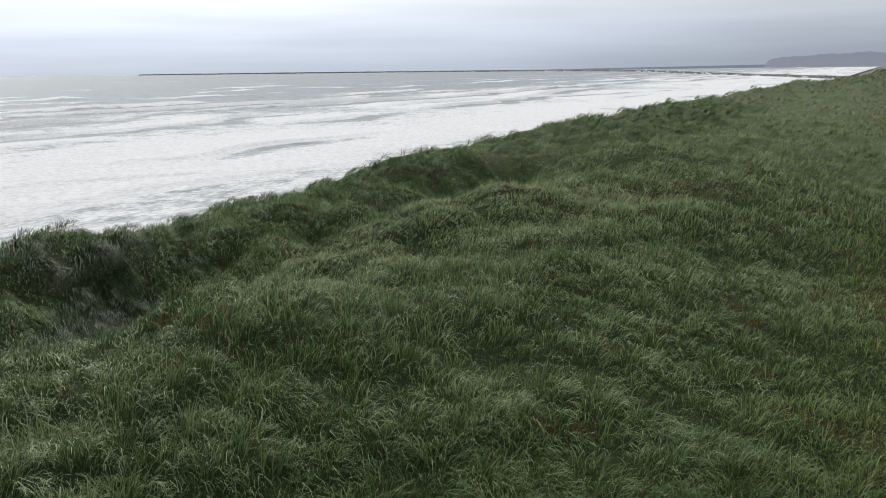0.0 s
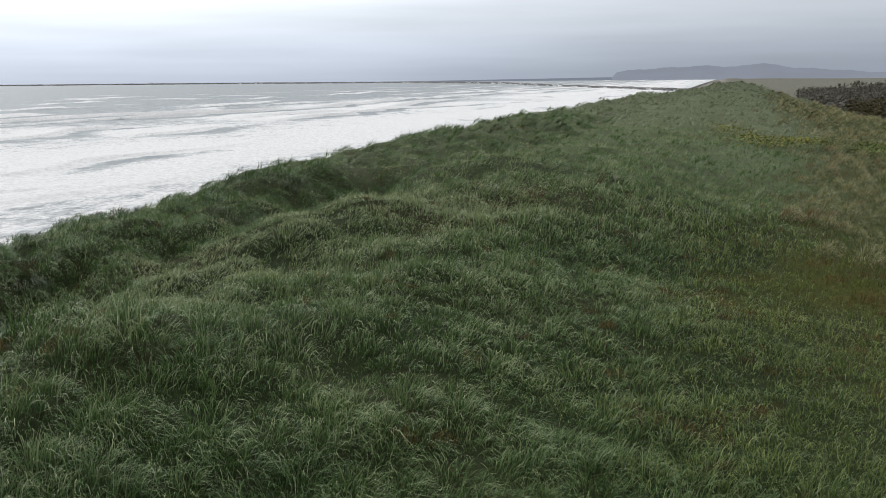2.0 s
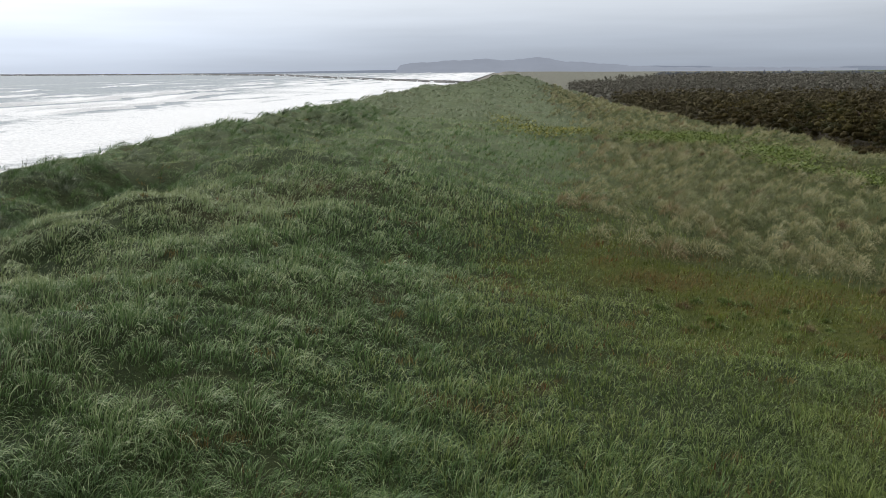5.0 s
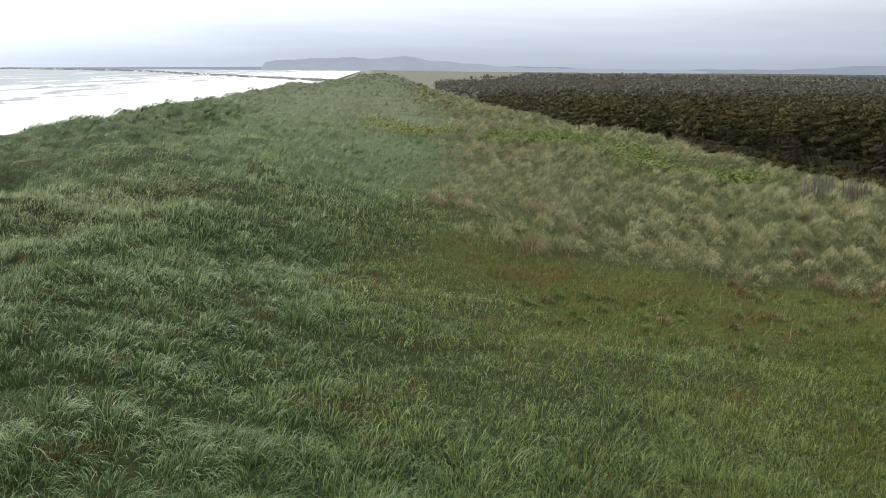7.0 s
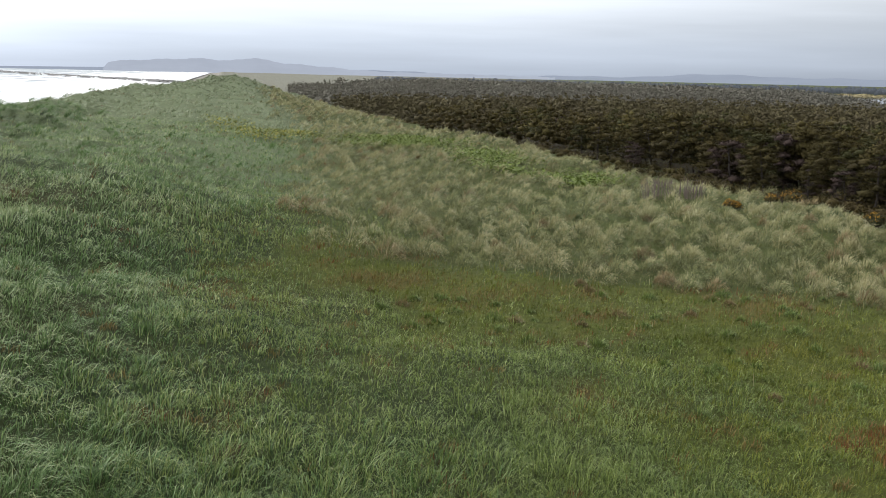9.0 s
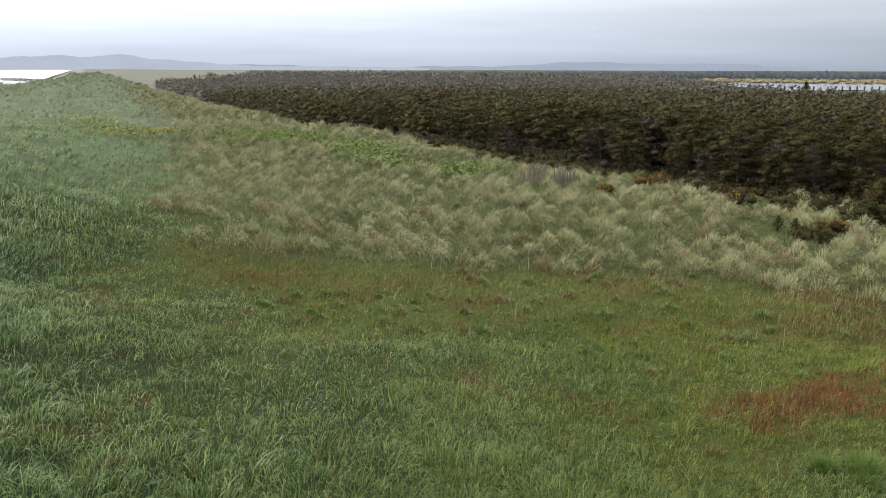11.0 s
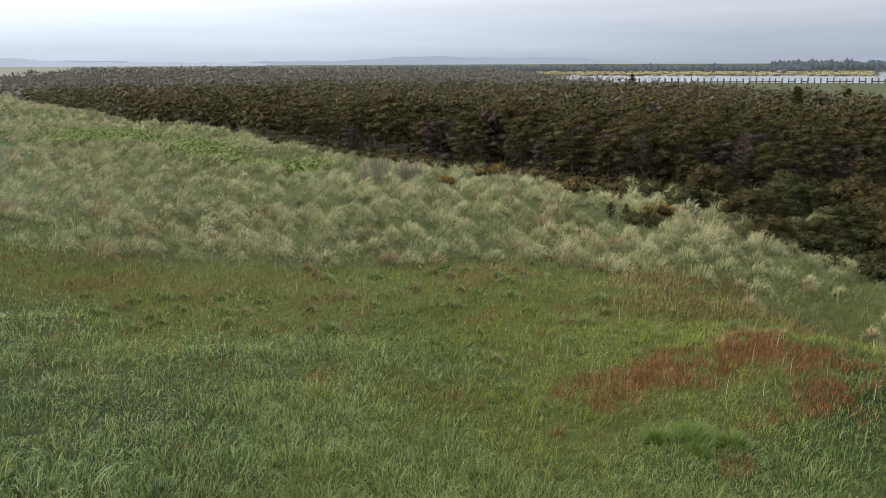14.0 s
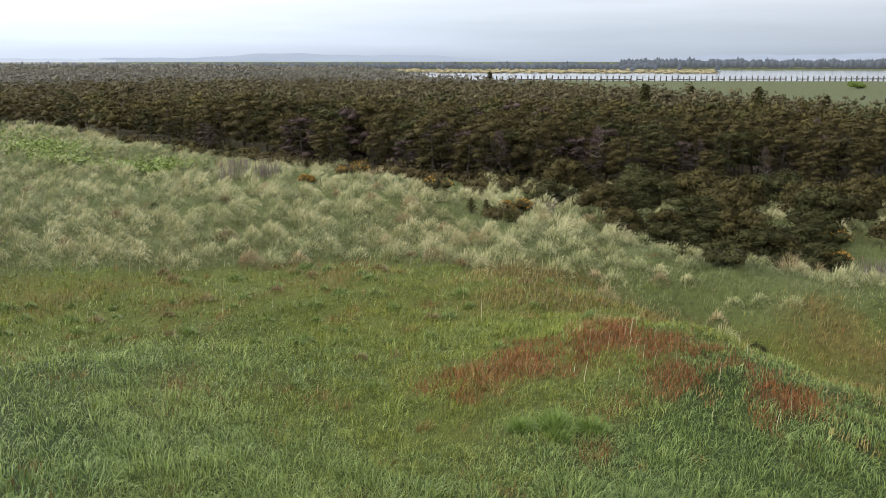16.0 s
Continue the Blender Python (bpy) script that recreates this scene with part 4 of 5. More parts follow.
def clumps(centres, radii, detail, flat=0.5, random_source=None, rough=0.3):
    """Lumpy tufts of needles, flatter below and domed above, with knobs and hollows: their vertices and triangles."""
    q = random_source or rng
    v, t = ico(detail)
    n = len(centres)
    phase = q.uniform(0, 6.28, (n, 3, 1))
    knobs = sum(np.sin((4.1 + 1.7 * i) * v[None, :, i] + phase[:, i]) for i in range(3)) / 3
    bulge = 1 + rough * 0.9 * knobs + q.normal(0, rough * 0.55, (n, len(v))).clip(-0.3, 0.4)
    p = v[None] * bulge[..., None] * np.asarray(radii)[:, None, None]
    turn = q.uniform(0.8, 1.25, (n, 1))
    p = np.stack([p[..., 0] * turn, p[..., 1] / turn, np.where(p[..., 2] < 0, 0.55, 1.0) * p[..., 2] * flat], -1)
    p = p + centres[:, None]
    tri = t[None] + (np.arange(n) * len(v))[:, None, None]
    return p.reshape(-1, 3), tri.reshape(-1, 3)


def foliage_object(name, lumps, skin, mat, parent=None, label="", tone_lump=0.25, tone_flake=0.3):
    """Hearts of the pads, mostly toned darker as inner shade, and the tufts of needles round them as one crown; corners
    is 3 for tufts and 4 for leaves.
    """
    lv, lt = lumps
    verts, faces_to = skin if isinstance(skin, tuple) else (skin, None)
    corners = 4 if faces_to is None else 3
    n = len(verts) // corners
    allv = np.concatenate([lv, verts])
    flat_faces = np.concatenate([lt.ravel(), len(lv) + np.arange(corners * n)])
    ob = link_mesh(name, allv, flat_faces, np.concatenate([np.full(len(lt), 3), np.full(n, corners)]), mat, parent, label, smooth=True)
    if faces_to is not None:
        me = ob.data
        own = np.zeros(3 * len(allv), np.float32)
        me.vertices.foreach_get("normal", own)
        own = own.reshape(-1, 3)
        own[len(lv):] = faces_to
        me.normals_split_custom_set_from_vertices(own)
    a = ob.data.attributes.new("tone", "FLOAT", "POINT")
    a.data.foreach_set("value", np.concatenate([tone_lump * np.ones(len(lv)), np.repeat(tone_flake * np.ones(n), corners)]).astype(np.float32))
    a = ob.data.attributes.new("variety", "FLOAT", "POINT")
    a.data.foreach_set("value", np.full(len(allv), 0.36, np.float32))
    return ob


def tube(points, radii, sides=6):
    """A tapered limb along points."""
    pts = np.asarray(points, float)
    rows = []
    for i, p in enumerate(pts):
        d = pts[min(i + 1, len(pts) - 1)] - pts[max(i - 1, 0)]
        d /= np.linalg.norm(d) + 1e-9
        u = np.cross(d, (0.31, 0.95, 0.05))
        u /= np.linalg.norm(u) + 1e-9
        w = np.cross(d, u)
        th = np.arange(sides) * 2 * np.pi / sides
        rows.append(p + radii[i] * (np.cos(th)[:, None] * u + np.sin(th)[:, None] * w))
    v = np.concatenate(rows)
    f = []
    for i in range(len(pts) - 1):
        for k in range(sides):
            k2 = (k + 1) % sides
            f += [i * sides + k, i * sides + k2, (i + 1) * sides + k2, (i + 1) * sides + k]
    return v, np.array(f)


def tube_object(name, points, radii, mat, parent, sides=6, label=""):
    v, f = tube(points, radii, sides)
    return link_mesh(name, v, f, np.full(len(f) // 4, 4), mat, parent, label, smooth=True)


def pine(seed, tall, wide, label, needles, lean=0.12, pads=18, per_pad=90, leaf=0.2, bare=0.22, reach_in=0.72):
    """A wind-shaped shore pine: crooked trunk, limbs, and rounded tufts of needles heaped into a broad crown with gaps between."""
    q = np.random.default_rng(seed)
    root = new("shore_pine")
    tagged(root, label, "tree", "pines of the coastal wood")
    bend = q.normal(0, 0.12, (5, 2)).cumsum(0) * tall * 0.12 + np.arange(5)[:, None] * np.array([[lean, 0.0]]) * tall / 4
    hs = np.linspace(-0.35, tall * 0.90, 5)
    spine = np.column_stack([bend - bend[0], hs])
    tube_object("trunk", spine, np.linspace(0.16, 0.03, 5) * tall / 7, BARK, root, 7)
    centres, sizes, tones, hearts, girths = [], [], [], [], []
    for k in range(pads):
        u = bare + (0.97 - bare) * ((k + 0.6 * q.random()) / (pads - 0.4))
        at = np.array([np.interp(u * tall, hs, spine[:, i]) for i in range(3)])
        shape = math.sin(math.pi * (0.10 + 0.72 * u)) ** 0.7
        reach = wide * shape * q.uniform(0.40, 0.90) * (1.05 - 0.65 * max(0.0, u - 0.7) / 0.3)
        a = k * 2.4 + q.normal(0, 0.4)
        end = at + np.array([math.cos(a) * reach, math.sin(a) * reach, 0.10 * reach + q.uniform(-0.25, 0.3)])
        if k % 2 == 0:
            mid = (at + end) / 2 + np.array([0, 0, -0.06 * reach])
            tube_object("limb", [at, mid, end], (0.045 * tall / 7, 0.03, 0.012), BARK, root, 4)
        pw = wide * (0.24 + 0.20 * q.random()) * (1.08 - 0.3 * u)
        # tone climbs with height: top light painted onto the upper pads
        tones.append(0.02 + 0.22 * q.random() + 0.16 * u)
        hearts.append(end)
        girths.append(pw * reach_in)
        m = per_pad
        ang, up = q.uniform(0, 2 * np.pi, m), q.uniform(-0.35, 1.0, m)
        ring = np.sqrt(1 - np.clip(np.abs(up), 0, 1) ** 2)
        shell = pw * q.uniform(0.72, 1.15, m)
        centres.append(end + np.stack([np.cos(ang) * ring * shell * 1.1, np.sin(ang) * ring * shell * 1.1, up * shell * 0.75], -1))
        sizes.append(np.full(m, leaf) * q.uniform(0.6, 1.35, m))
    v = sprays(np.concatenate(centres), np.repeat(np.array(hearts), per_pad, axis=0) - np.array([0, 0, 0.15]), np.concatenate(sizes), 0.42, q)
    lumps = clumps(np.array(hearts), np.array(girths), 1, 0.70, q, 0.26)
    per = len(lumps[0]) // len(hearts)
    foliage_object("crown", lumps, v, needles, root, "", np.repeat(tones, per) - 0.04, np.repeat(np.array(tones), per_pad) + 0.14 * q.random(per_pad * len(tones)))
    return root


def snag(seed, tall, label):
    """A leafless pine: trunk and many bare upswept twigs."""
    q = np.random.default_rng(seed)
    root = new("bare_pine")
    tagged(root, label, "tree", "pines of the coastal wood")
    hs = np.linspace(-0.3, tall, 5)
    spine = np.column_stack([q.normal(0, 0.08, 5).cumsum(), q.normal(0, 0.08, 5).cumsum(), hs])
    tube_object("trunk", spine, np.linspace(0.11, 0.02, 5), BARK, root, 6)
    for k in range(16):
        u = q.uniform(0.25, 0.97)
        at = np.array([np.interp(u * tall, hs, spine[:, i]) for i in range(3)])
        a, reach = q.uniform(0, 6.28), (1.15 - u) * tall * 0.34
        end = at + np.array([math.cos(a) * reach, math.sin(a) * reach, reach * 0.5])
        tube_object("limb", [at, (at + end) / 2 + np.array([0, 0, -0.08 * reach]), end], (0.04, 0.025, 0.008), DEADWOOD, root, 4)
    m = 420
    u = q.uniform(0.3, 1.0, m)
    a, r = q.uniform(0, 6.28, m), (1.12 - u) * tall * 0.33 * np.sqrt(q.random(m))
    c = np.stack([np.cos(a) * r, np.sin(a) * r, u * tall + r * 0.4], -1)
    tagged(flake_object("twig_spray", flakes(c, q.uniform(0.2, 0.4, m), 1.3, 0.10, q), RUSSET, root), kind="stuff")
    return root


def tree_height(az, r):
    return np.interp(az, (0, 8, 20, 38, 46, 60, 80), (4.2, 5.4, 6.6, 6.3, 5.7, 5.3, 5.0)) * np.interp(r, (90, 280), (1.08, 0.97))


def wood_sites(r0, r1, spacing, seed):
    """Jittered places of trees between two distances."""
    q = np.random.default_rng(seed)
    n = int(2 * r1 / spacing)
    i, j = np.meshgrid(np.arange(-8, n), np.arange(-8, n))
    x, y = (i.ravel() + q.uniform(-0.42, 0.42, i.size)) * spacing, (j.ravel() + q.uniform(-0.42, 0.42, i.size)) * spacing
    r, az = np.hypot(x, y), np.degrees(np.arctan2(x, y))
    rag = 6 * hash_noise(x / 9, y / 9, 140)
    xb = np.interp(y, STATIONS[:, 0], STATIONS[:, 6])
    keep = (az > 0.5) & (x > xb + 11) & (az < 78) & (r >= r0) & (r < r1) & (r > np.interp(az, EDGE_AZ, EDGE_R) + rag) & (r < np.interp(az, BACK_AZ, BACK_R) + 2 * rag)
    return x[keep], y[keep], r[keep], az[keep]


def plant_wood():
    q = np.random.default_rng(31)
    def stand(pads, per_pad, leaf):
        return [
            pine(1, 8.2, 3.0, "olive green shore pine with rounded tufted crown", NEEDLES, 0.12, pads, per_pad, leaf),
            pine(2, 7.9, 3.3, "broad olive green shore pine with rounded tufted crown", NEEDLES, 0.16, pads + 2, per_pad, leaf),
            pine(3, 8.7, 2.8, "tall olive green shore pine in the coastal wood", NEEDLES, 0.08, pads, per_pad, leaf, 0.28),
            pine(4, 7.8, 3.0, "dark green shore pine in the coastal wood", NEEDLES_DARK, 0.1, pads, per_pad, leaf),
            pine(5, 7.6, 2.6, "thin brownish shore pine with bare lower limbs", RUSSET, 0.1, pads - 4, per_pad - 15, leaf, 0.14),
            snag(6, 7.6, "leafless grey-brown pine at the edge of the wood"),
        ]

    near_kinds, kinds = stand(20, 115, 0.17), stand(15, 62, 0.24)
    bases = [pine(8, 2.0, 1.9, "", NEEDLES, 0.3, 18, 190, 0.11, 0.15), pine(9, 2.0, 2.0, "", NEEDLES_DARK, 0.35, 18, 190, 0.11, 0.15)]
    for n, (px, py, w, h) in enumerate(((48.0, 31.0, 2.2, 2.2), (47.0, 34.6, 2.3, 2.3), (47.4, 38.4, 2.2, 2.4), (52.0, 27.0, 2.0, 2.0), (48.4, 41.5, 2.3, 2.6), (49.0, 47.5, 2.2, 2.6), (51.5, 29.4, 2.0, 2.0), (50, 30, 2.5, 2.6), (53, 33, 2.7, 3.0), (47.5, 31, 2.0, 2.0), (57, 37, 2.7, 3.2), (62, 33, 2.9, 3.2), (50.5, 37.5, 1.8, 2.0), (55, 29.5, 2.1, 2.2), (61, 27, 2.3, 2.4), (52.5, 43, 2.2, 2.4), (64, 41, 3.1, 3.6), (58, 45, 2.7, 3.2), (66, 36, 3.0, 3.4), (59, 31, 2.2, 2.6), (69, 29, 3.0, 3.3), (61, 49, 3.0, 3.4), (66, 46, 3.2, 3.6), (70, 41, 3.2, 3.6), (73, 36, 3.2, 3.6), (76, 31, 3.2, 3.6), (60, 56, 3.0, 3.6), (66, 53, 3.2, 3.8), (71, 49, 3.2, 3.8), (75, 43, 3.2, 3.8), (79, 38, 3.2, 3.8), (54.5, 38.5, 2.4, 2.4), (60.5, 40.5, 2.6, 2.8), (51.5, 34.5, 2.2, 2.2), (65, 32, 2.6, 2.8), (72, 25, 3, 3.2))):
        low = bases[n % 2] if n < 2 else copy_thing(bases[n % 2], Matrix())
        low.matrix_basis = pose(px, py, float(height(np.array([px]), np.array([py]))[0]), 0, 0, 67 * n) @ Matrix.Diagonal((w / 2.5, w / 2.5, h / 2.9, 1))
        tagged(low, "low spreading dark shore pine among pale grass", "tree", "low pines before the wood")
    x, y, r, az = wood_sites(60, 175, 3.7, 5)
    order = np.argsort(r)[:285]
    for n, k in enumerate(order):
        inner = hash_noise(np.array([x[k] / 16]), np.array([y[k] / 16]), 150)[0]
        pick = q.random()
        kind = 5 if (pick < 0.07) else 4 if (pick < 0.12 + 0.7 * max(inner, 0)) else int(q.integers(0, 4))
        hgt = tree_height(az[k], r[k]) * q.uniform(0.78, 1.14) / 8.4
        if r[k] < np.interp(az[k], EDGE_AZ, EDGE_R) + 7:
            hgt *= q.uniform(0.5, 0.9)
            kind = 4 if q.random() < 0.35 else kind
        z = float(height(np.array([x[k]]), np.array([y[k]]))[0])
        m = pose(x[k], y[k], z, 0, 0, q.uniform(0, 360)) @ Matrix.Diagonal((hgt * q.uniform(0.95, 1.3), hgt * q.uniform(0.95, 1.3), hgt, 1))
        model = (near_kinds if n < 110 else kinds)[kind]
        first = not model.get("planted")
        if first:
            model["planted"] = 1
            model.matrix_basis = m
        else:
            copy_thing(model, Matrix()).matrix_basis = m
    for kd in near_kinds + kinds:
        if "planted" not in kd:
            kd.matrix_basis = pose(120, 130, float(height(np.array([120.0]), np.array([130.0]))[0]))
    for o in scene.objects:
        if "planted" in o:
            del o["planted"]
    # the wood behind, too many to count
    rest = np.argsort(r)[285:]
    xs, ys, azs = x[rest], y[rest], az[rest]
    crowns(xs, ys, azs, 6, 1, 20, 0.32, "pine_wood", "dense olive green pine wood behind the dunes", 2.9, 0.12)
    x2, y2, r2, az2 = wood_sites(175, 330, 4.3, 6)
    crowns(x2, y2, az2, 4, 1, 12, 0.46, "pine_wood", "dense olive green pine wood reaching inland", 3.0, 0.05, MID_HAZE_NEEDLES)
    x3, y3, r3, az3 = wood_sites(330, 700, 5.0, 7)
    crowns(x3, y3, az3, 2, 1, 7, 0.66, "pine_wood", "dense dark pine wood in the distance", 3.4, 0.28, FAR_HAZE_NEEDLES)
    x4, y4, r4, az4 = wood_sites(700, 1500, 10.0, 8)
    crowns(x4, y4, az4, 1, 1, 5, 1.7, "pine_wood", "dense dark pine wood in the distance", 8.5, 0.3, FAR_HAZE_NEEDLES)


def crowns(x, y, az, pads, detail, fringe, leaf, name, label, wide, lift=0.0, one=None):
    """Crowns of many trees as one mass of lumpy pads with a ragged fringe, in three shades; lift pales them as haze
    would.
    """
    n = len(x)
    tall = tree_height(az, np.hypot(x, y)) * rng.uniform(0.66, 1.16, n)
    girth = rng.uniform(0.75, 1.25, n)
    z = height(x, y)
    shade = rng.random(n) + 0.35 * hash_noise(x / 18, y / 18, 151)
    for lo, hi, mat in ((-9, 0.3, NEEDLES_DARK), (0.3, 1.12, NEEDLES), (1.12, 9, RUSSET)):
        sel = np.where((shade >= lo) & (shade < hi))[0]
        k = np.repeat(sel, pads)
        p = np.tile(np.arange(pads), len(sel))
        m = len(k)
        h = (p + rng.uniform(0.0, 1.2, m)) / pads
        pa = k * 1.37 + p * 2.4
        reach = wide * girth[k] * 0.62 * np.sin(np.pi * np.clip(0.22 + 0.74 * h, 0.05, 0.97)) ** 0.7 * (pads > 1)
        pr = wide * girth[k] * (0.32 + 0.36 * rng.random(m) ** 1.6) * (1.05 - 0.35 * h)
        c = np.stack([x[k] + np.cos(pa) * reach, y[k] + np.sin(pa) * reach, z[k] + tall[k] * (0.22 + 0.7 * h)], -1)
        # higher pads paler, lower ones darker: light from above put into the tone
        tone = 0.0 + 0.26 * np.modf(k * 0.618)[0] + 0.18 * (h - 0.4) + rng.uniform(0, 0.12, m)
        lumps = clumps(c, pr * 0.48, detail, 0.8, None, 0.28)
        e = np.repeat(np.arange(m), fringe)
        a, up = rng.uniform(0, 2 * np.pi, len(e)), rng.uniform(-0.1, 1.0, len(e))
        ring, shell = np.sqrt(1 - np.clip(up, 0, 1) ** 2), pr[e] * rng.uniform(0.75, 1.12, len(e))
        fc = c[e] + np.stack([np.cos(a) * ring * shell, np.sin(a) * ring * shell, up * shell * 0.85], -1)
        v = sprays(fc, c[e], leaf * rng.uniform(0.6, 1.25, len(e)), 0.36)
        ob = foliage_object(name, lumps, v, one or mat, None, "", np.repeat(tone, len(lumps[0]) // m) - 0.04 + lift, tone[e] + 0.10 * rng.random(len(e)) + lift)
        tagged(ob, label, "wood", kind="stuff")


plant_wood()


def bush(name, x, y, wide, tall, mats, label, seed, count=420, leaf=0.13, twigs=9, category="shrub"):
    """A low rounded shrub: twigs and a ragged cloud of small leaves; a second material for blossom."""
    q = np.random.default_rng(seed)
    root = new(name)
    z = float(height(np.array([x]), np.array([y]))[0])
    root.matrix_basis = pose(x, y, z, 0, 0, q.uniform(0, 360))
    tagged(root, label, category)
    for k in range(twigs):
        a, e = q.uniform(0, 6.28), q.uniform(0.5, 1.0)
        end = np.array([math.cos(a) * wide * 0.75 * e, math.sin(a) * wide * 0.75 * e, tall * q.uniform(0.55, 0.9)])
        tube_object("stem", [(0, 0, -0.15), end * np.array([0.4, 0.4, 0.55]), end], (0.035, 0.02, 0.008), BARK, root, 4)
    for i, (mat, share) in enumerate(mats):
        m = int(count * share)
        lobes = np.random.default_rng(seed + 5)
        lc = lobes.uniform(-1, 1, (9, 2)) * wide * 0.62
        lh = lobes.uniform(0.45, 1.0, 9) * tall
        k = q.integers(0, 9, m)
        a, r = q.uniform(0, 6.28, m), np.sqrt(q.random(m)) * wide * 0.42
        up = np.sqrt(np.clip(1 - (r / (wide * 0.42)) ** 2, 0, 1))
        c = np.stack([lc[k, 0] + np.cos(a) * r, lc[k, 1] + np.sin(a) * r, lh[k] * (0.25 + 0.75 * up * q.uniform(0.45 if i == 0 else 0.8, 1.0, m))], -1)
        v = flakes(c, leaf * q.uniform(0.6, 1.3, m), 0.9, 0.45, q)
        if i == 0:
            lumps = clumps(np.column_stack([lc, lh * 0.42]), np.full(9, wide * 0.30), 1, 1.0 * min(1.2, tall / wide), q)
            foliage_object("foliage", lumps, v, mat, root, "", 0.15, 0.3)
        else:
            flake_object("blossom", v, mat, root, "orange-yellow blossom")
    return root


def young_pine(x, y, tall, seed):
    q = np.random.default_rng(seed)
    root = new("young_pine")
    root.matrix_basis = pose(x, y, float(height(np.array([x]), np.array([y]))[0]), 0, 0, q.uniform(0, 360))
    tagged(root, "small dark green young pine in the dune grass", "tree", "young pines on the dune")
    tube_object("trunk", [(0, 0, -0.2), (0.03, 0, tall * 0.5), (0.05, 0.02, tall)], (0.05, 0.035, 0.01), BARK, root, 5)
    m = 300
    u = q.uniform(0.05, 1.0, m)
    a = np.floor(q.random(m) * 6) * 1.05 + q.normal(0, 0.16, m) + np.floor(u * 5) * 0.5
    r = (1.08 - u) * tall * 0.55 * q.random(m)
    c = np.stack([np.cos(a) * r, np.sin(a) * r, np.floor(u * 5) / 5 * tall + 0.1 + r * 0.35], -1)
    flake_object("needles", flakes(c, q.uniform(0.07, 0.15, m), 0.8, 0.35, q), NEEDLES_DARK, root, "", 0.5)


def spruce(x, y, tall, seed):
    """A dark pointed conifer standing above the pines."""
    q = np.random.default_rng(seed)
    root = new("spruce")
    root.matrix_basis = pose(x, y, float(height(np.array([x]), np.array([y]))[0]), 0, 0, q.uniform(0, 360))
    tagged(root, "dark pointed spruce standing above the pine wood", "tree", "spruces in the wood")
    tube_object("trunk", [(0, 0, -0.3), (0, 0, tall * 0.5), (0.05, 0, tall)], (0.2, 0.13, 0.02), BARK, root, 6)
    m = 1500
    u = q.uniform(0.1, 1.0, m) ** 0.8
    tier = np.floor(u * 13) / 13 + q.normal(0, 0.02, m)
    a = q.uniform(0, 6.28, m)
    r = (1.03 - tier) ** 0.7 * tall * 0.5 * np.sqrt(q.random(m)) * (0.8 + 0.3 * np.sin(a * 5 + tier * 40))
    c = np.stack([np.cos(a) * r, np.sin(a) * r, tier * tall + 0.35 - 0.3 * r], -1)
    flake_object("crown", flakes(c, q.uniform(0.3, 0.6, m) * (1.15 - 0.6 * u), 0.5, 0.5, q), NEEDLES_DARK, root, "", 0.25 + 0.3 * q.random(m))


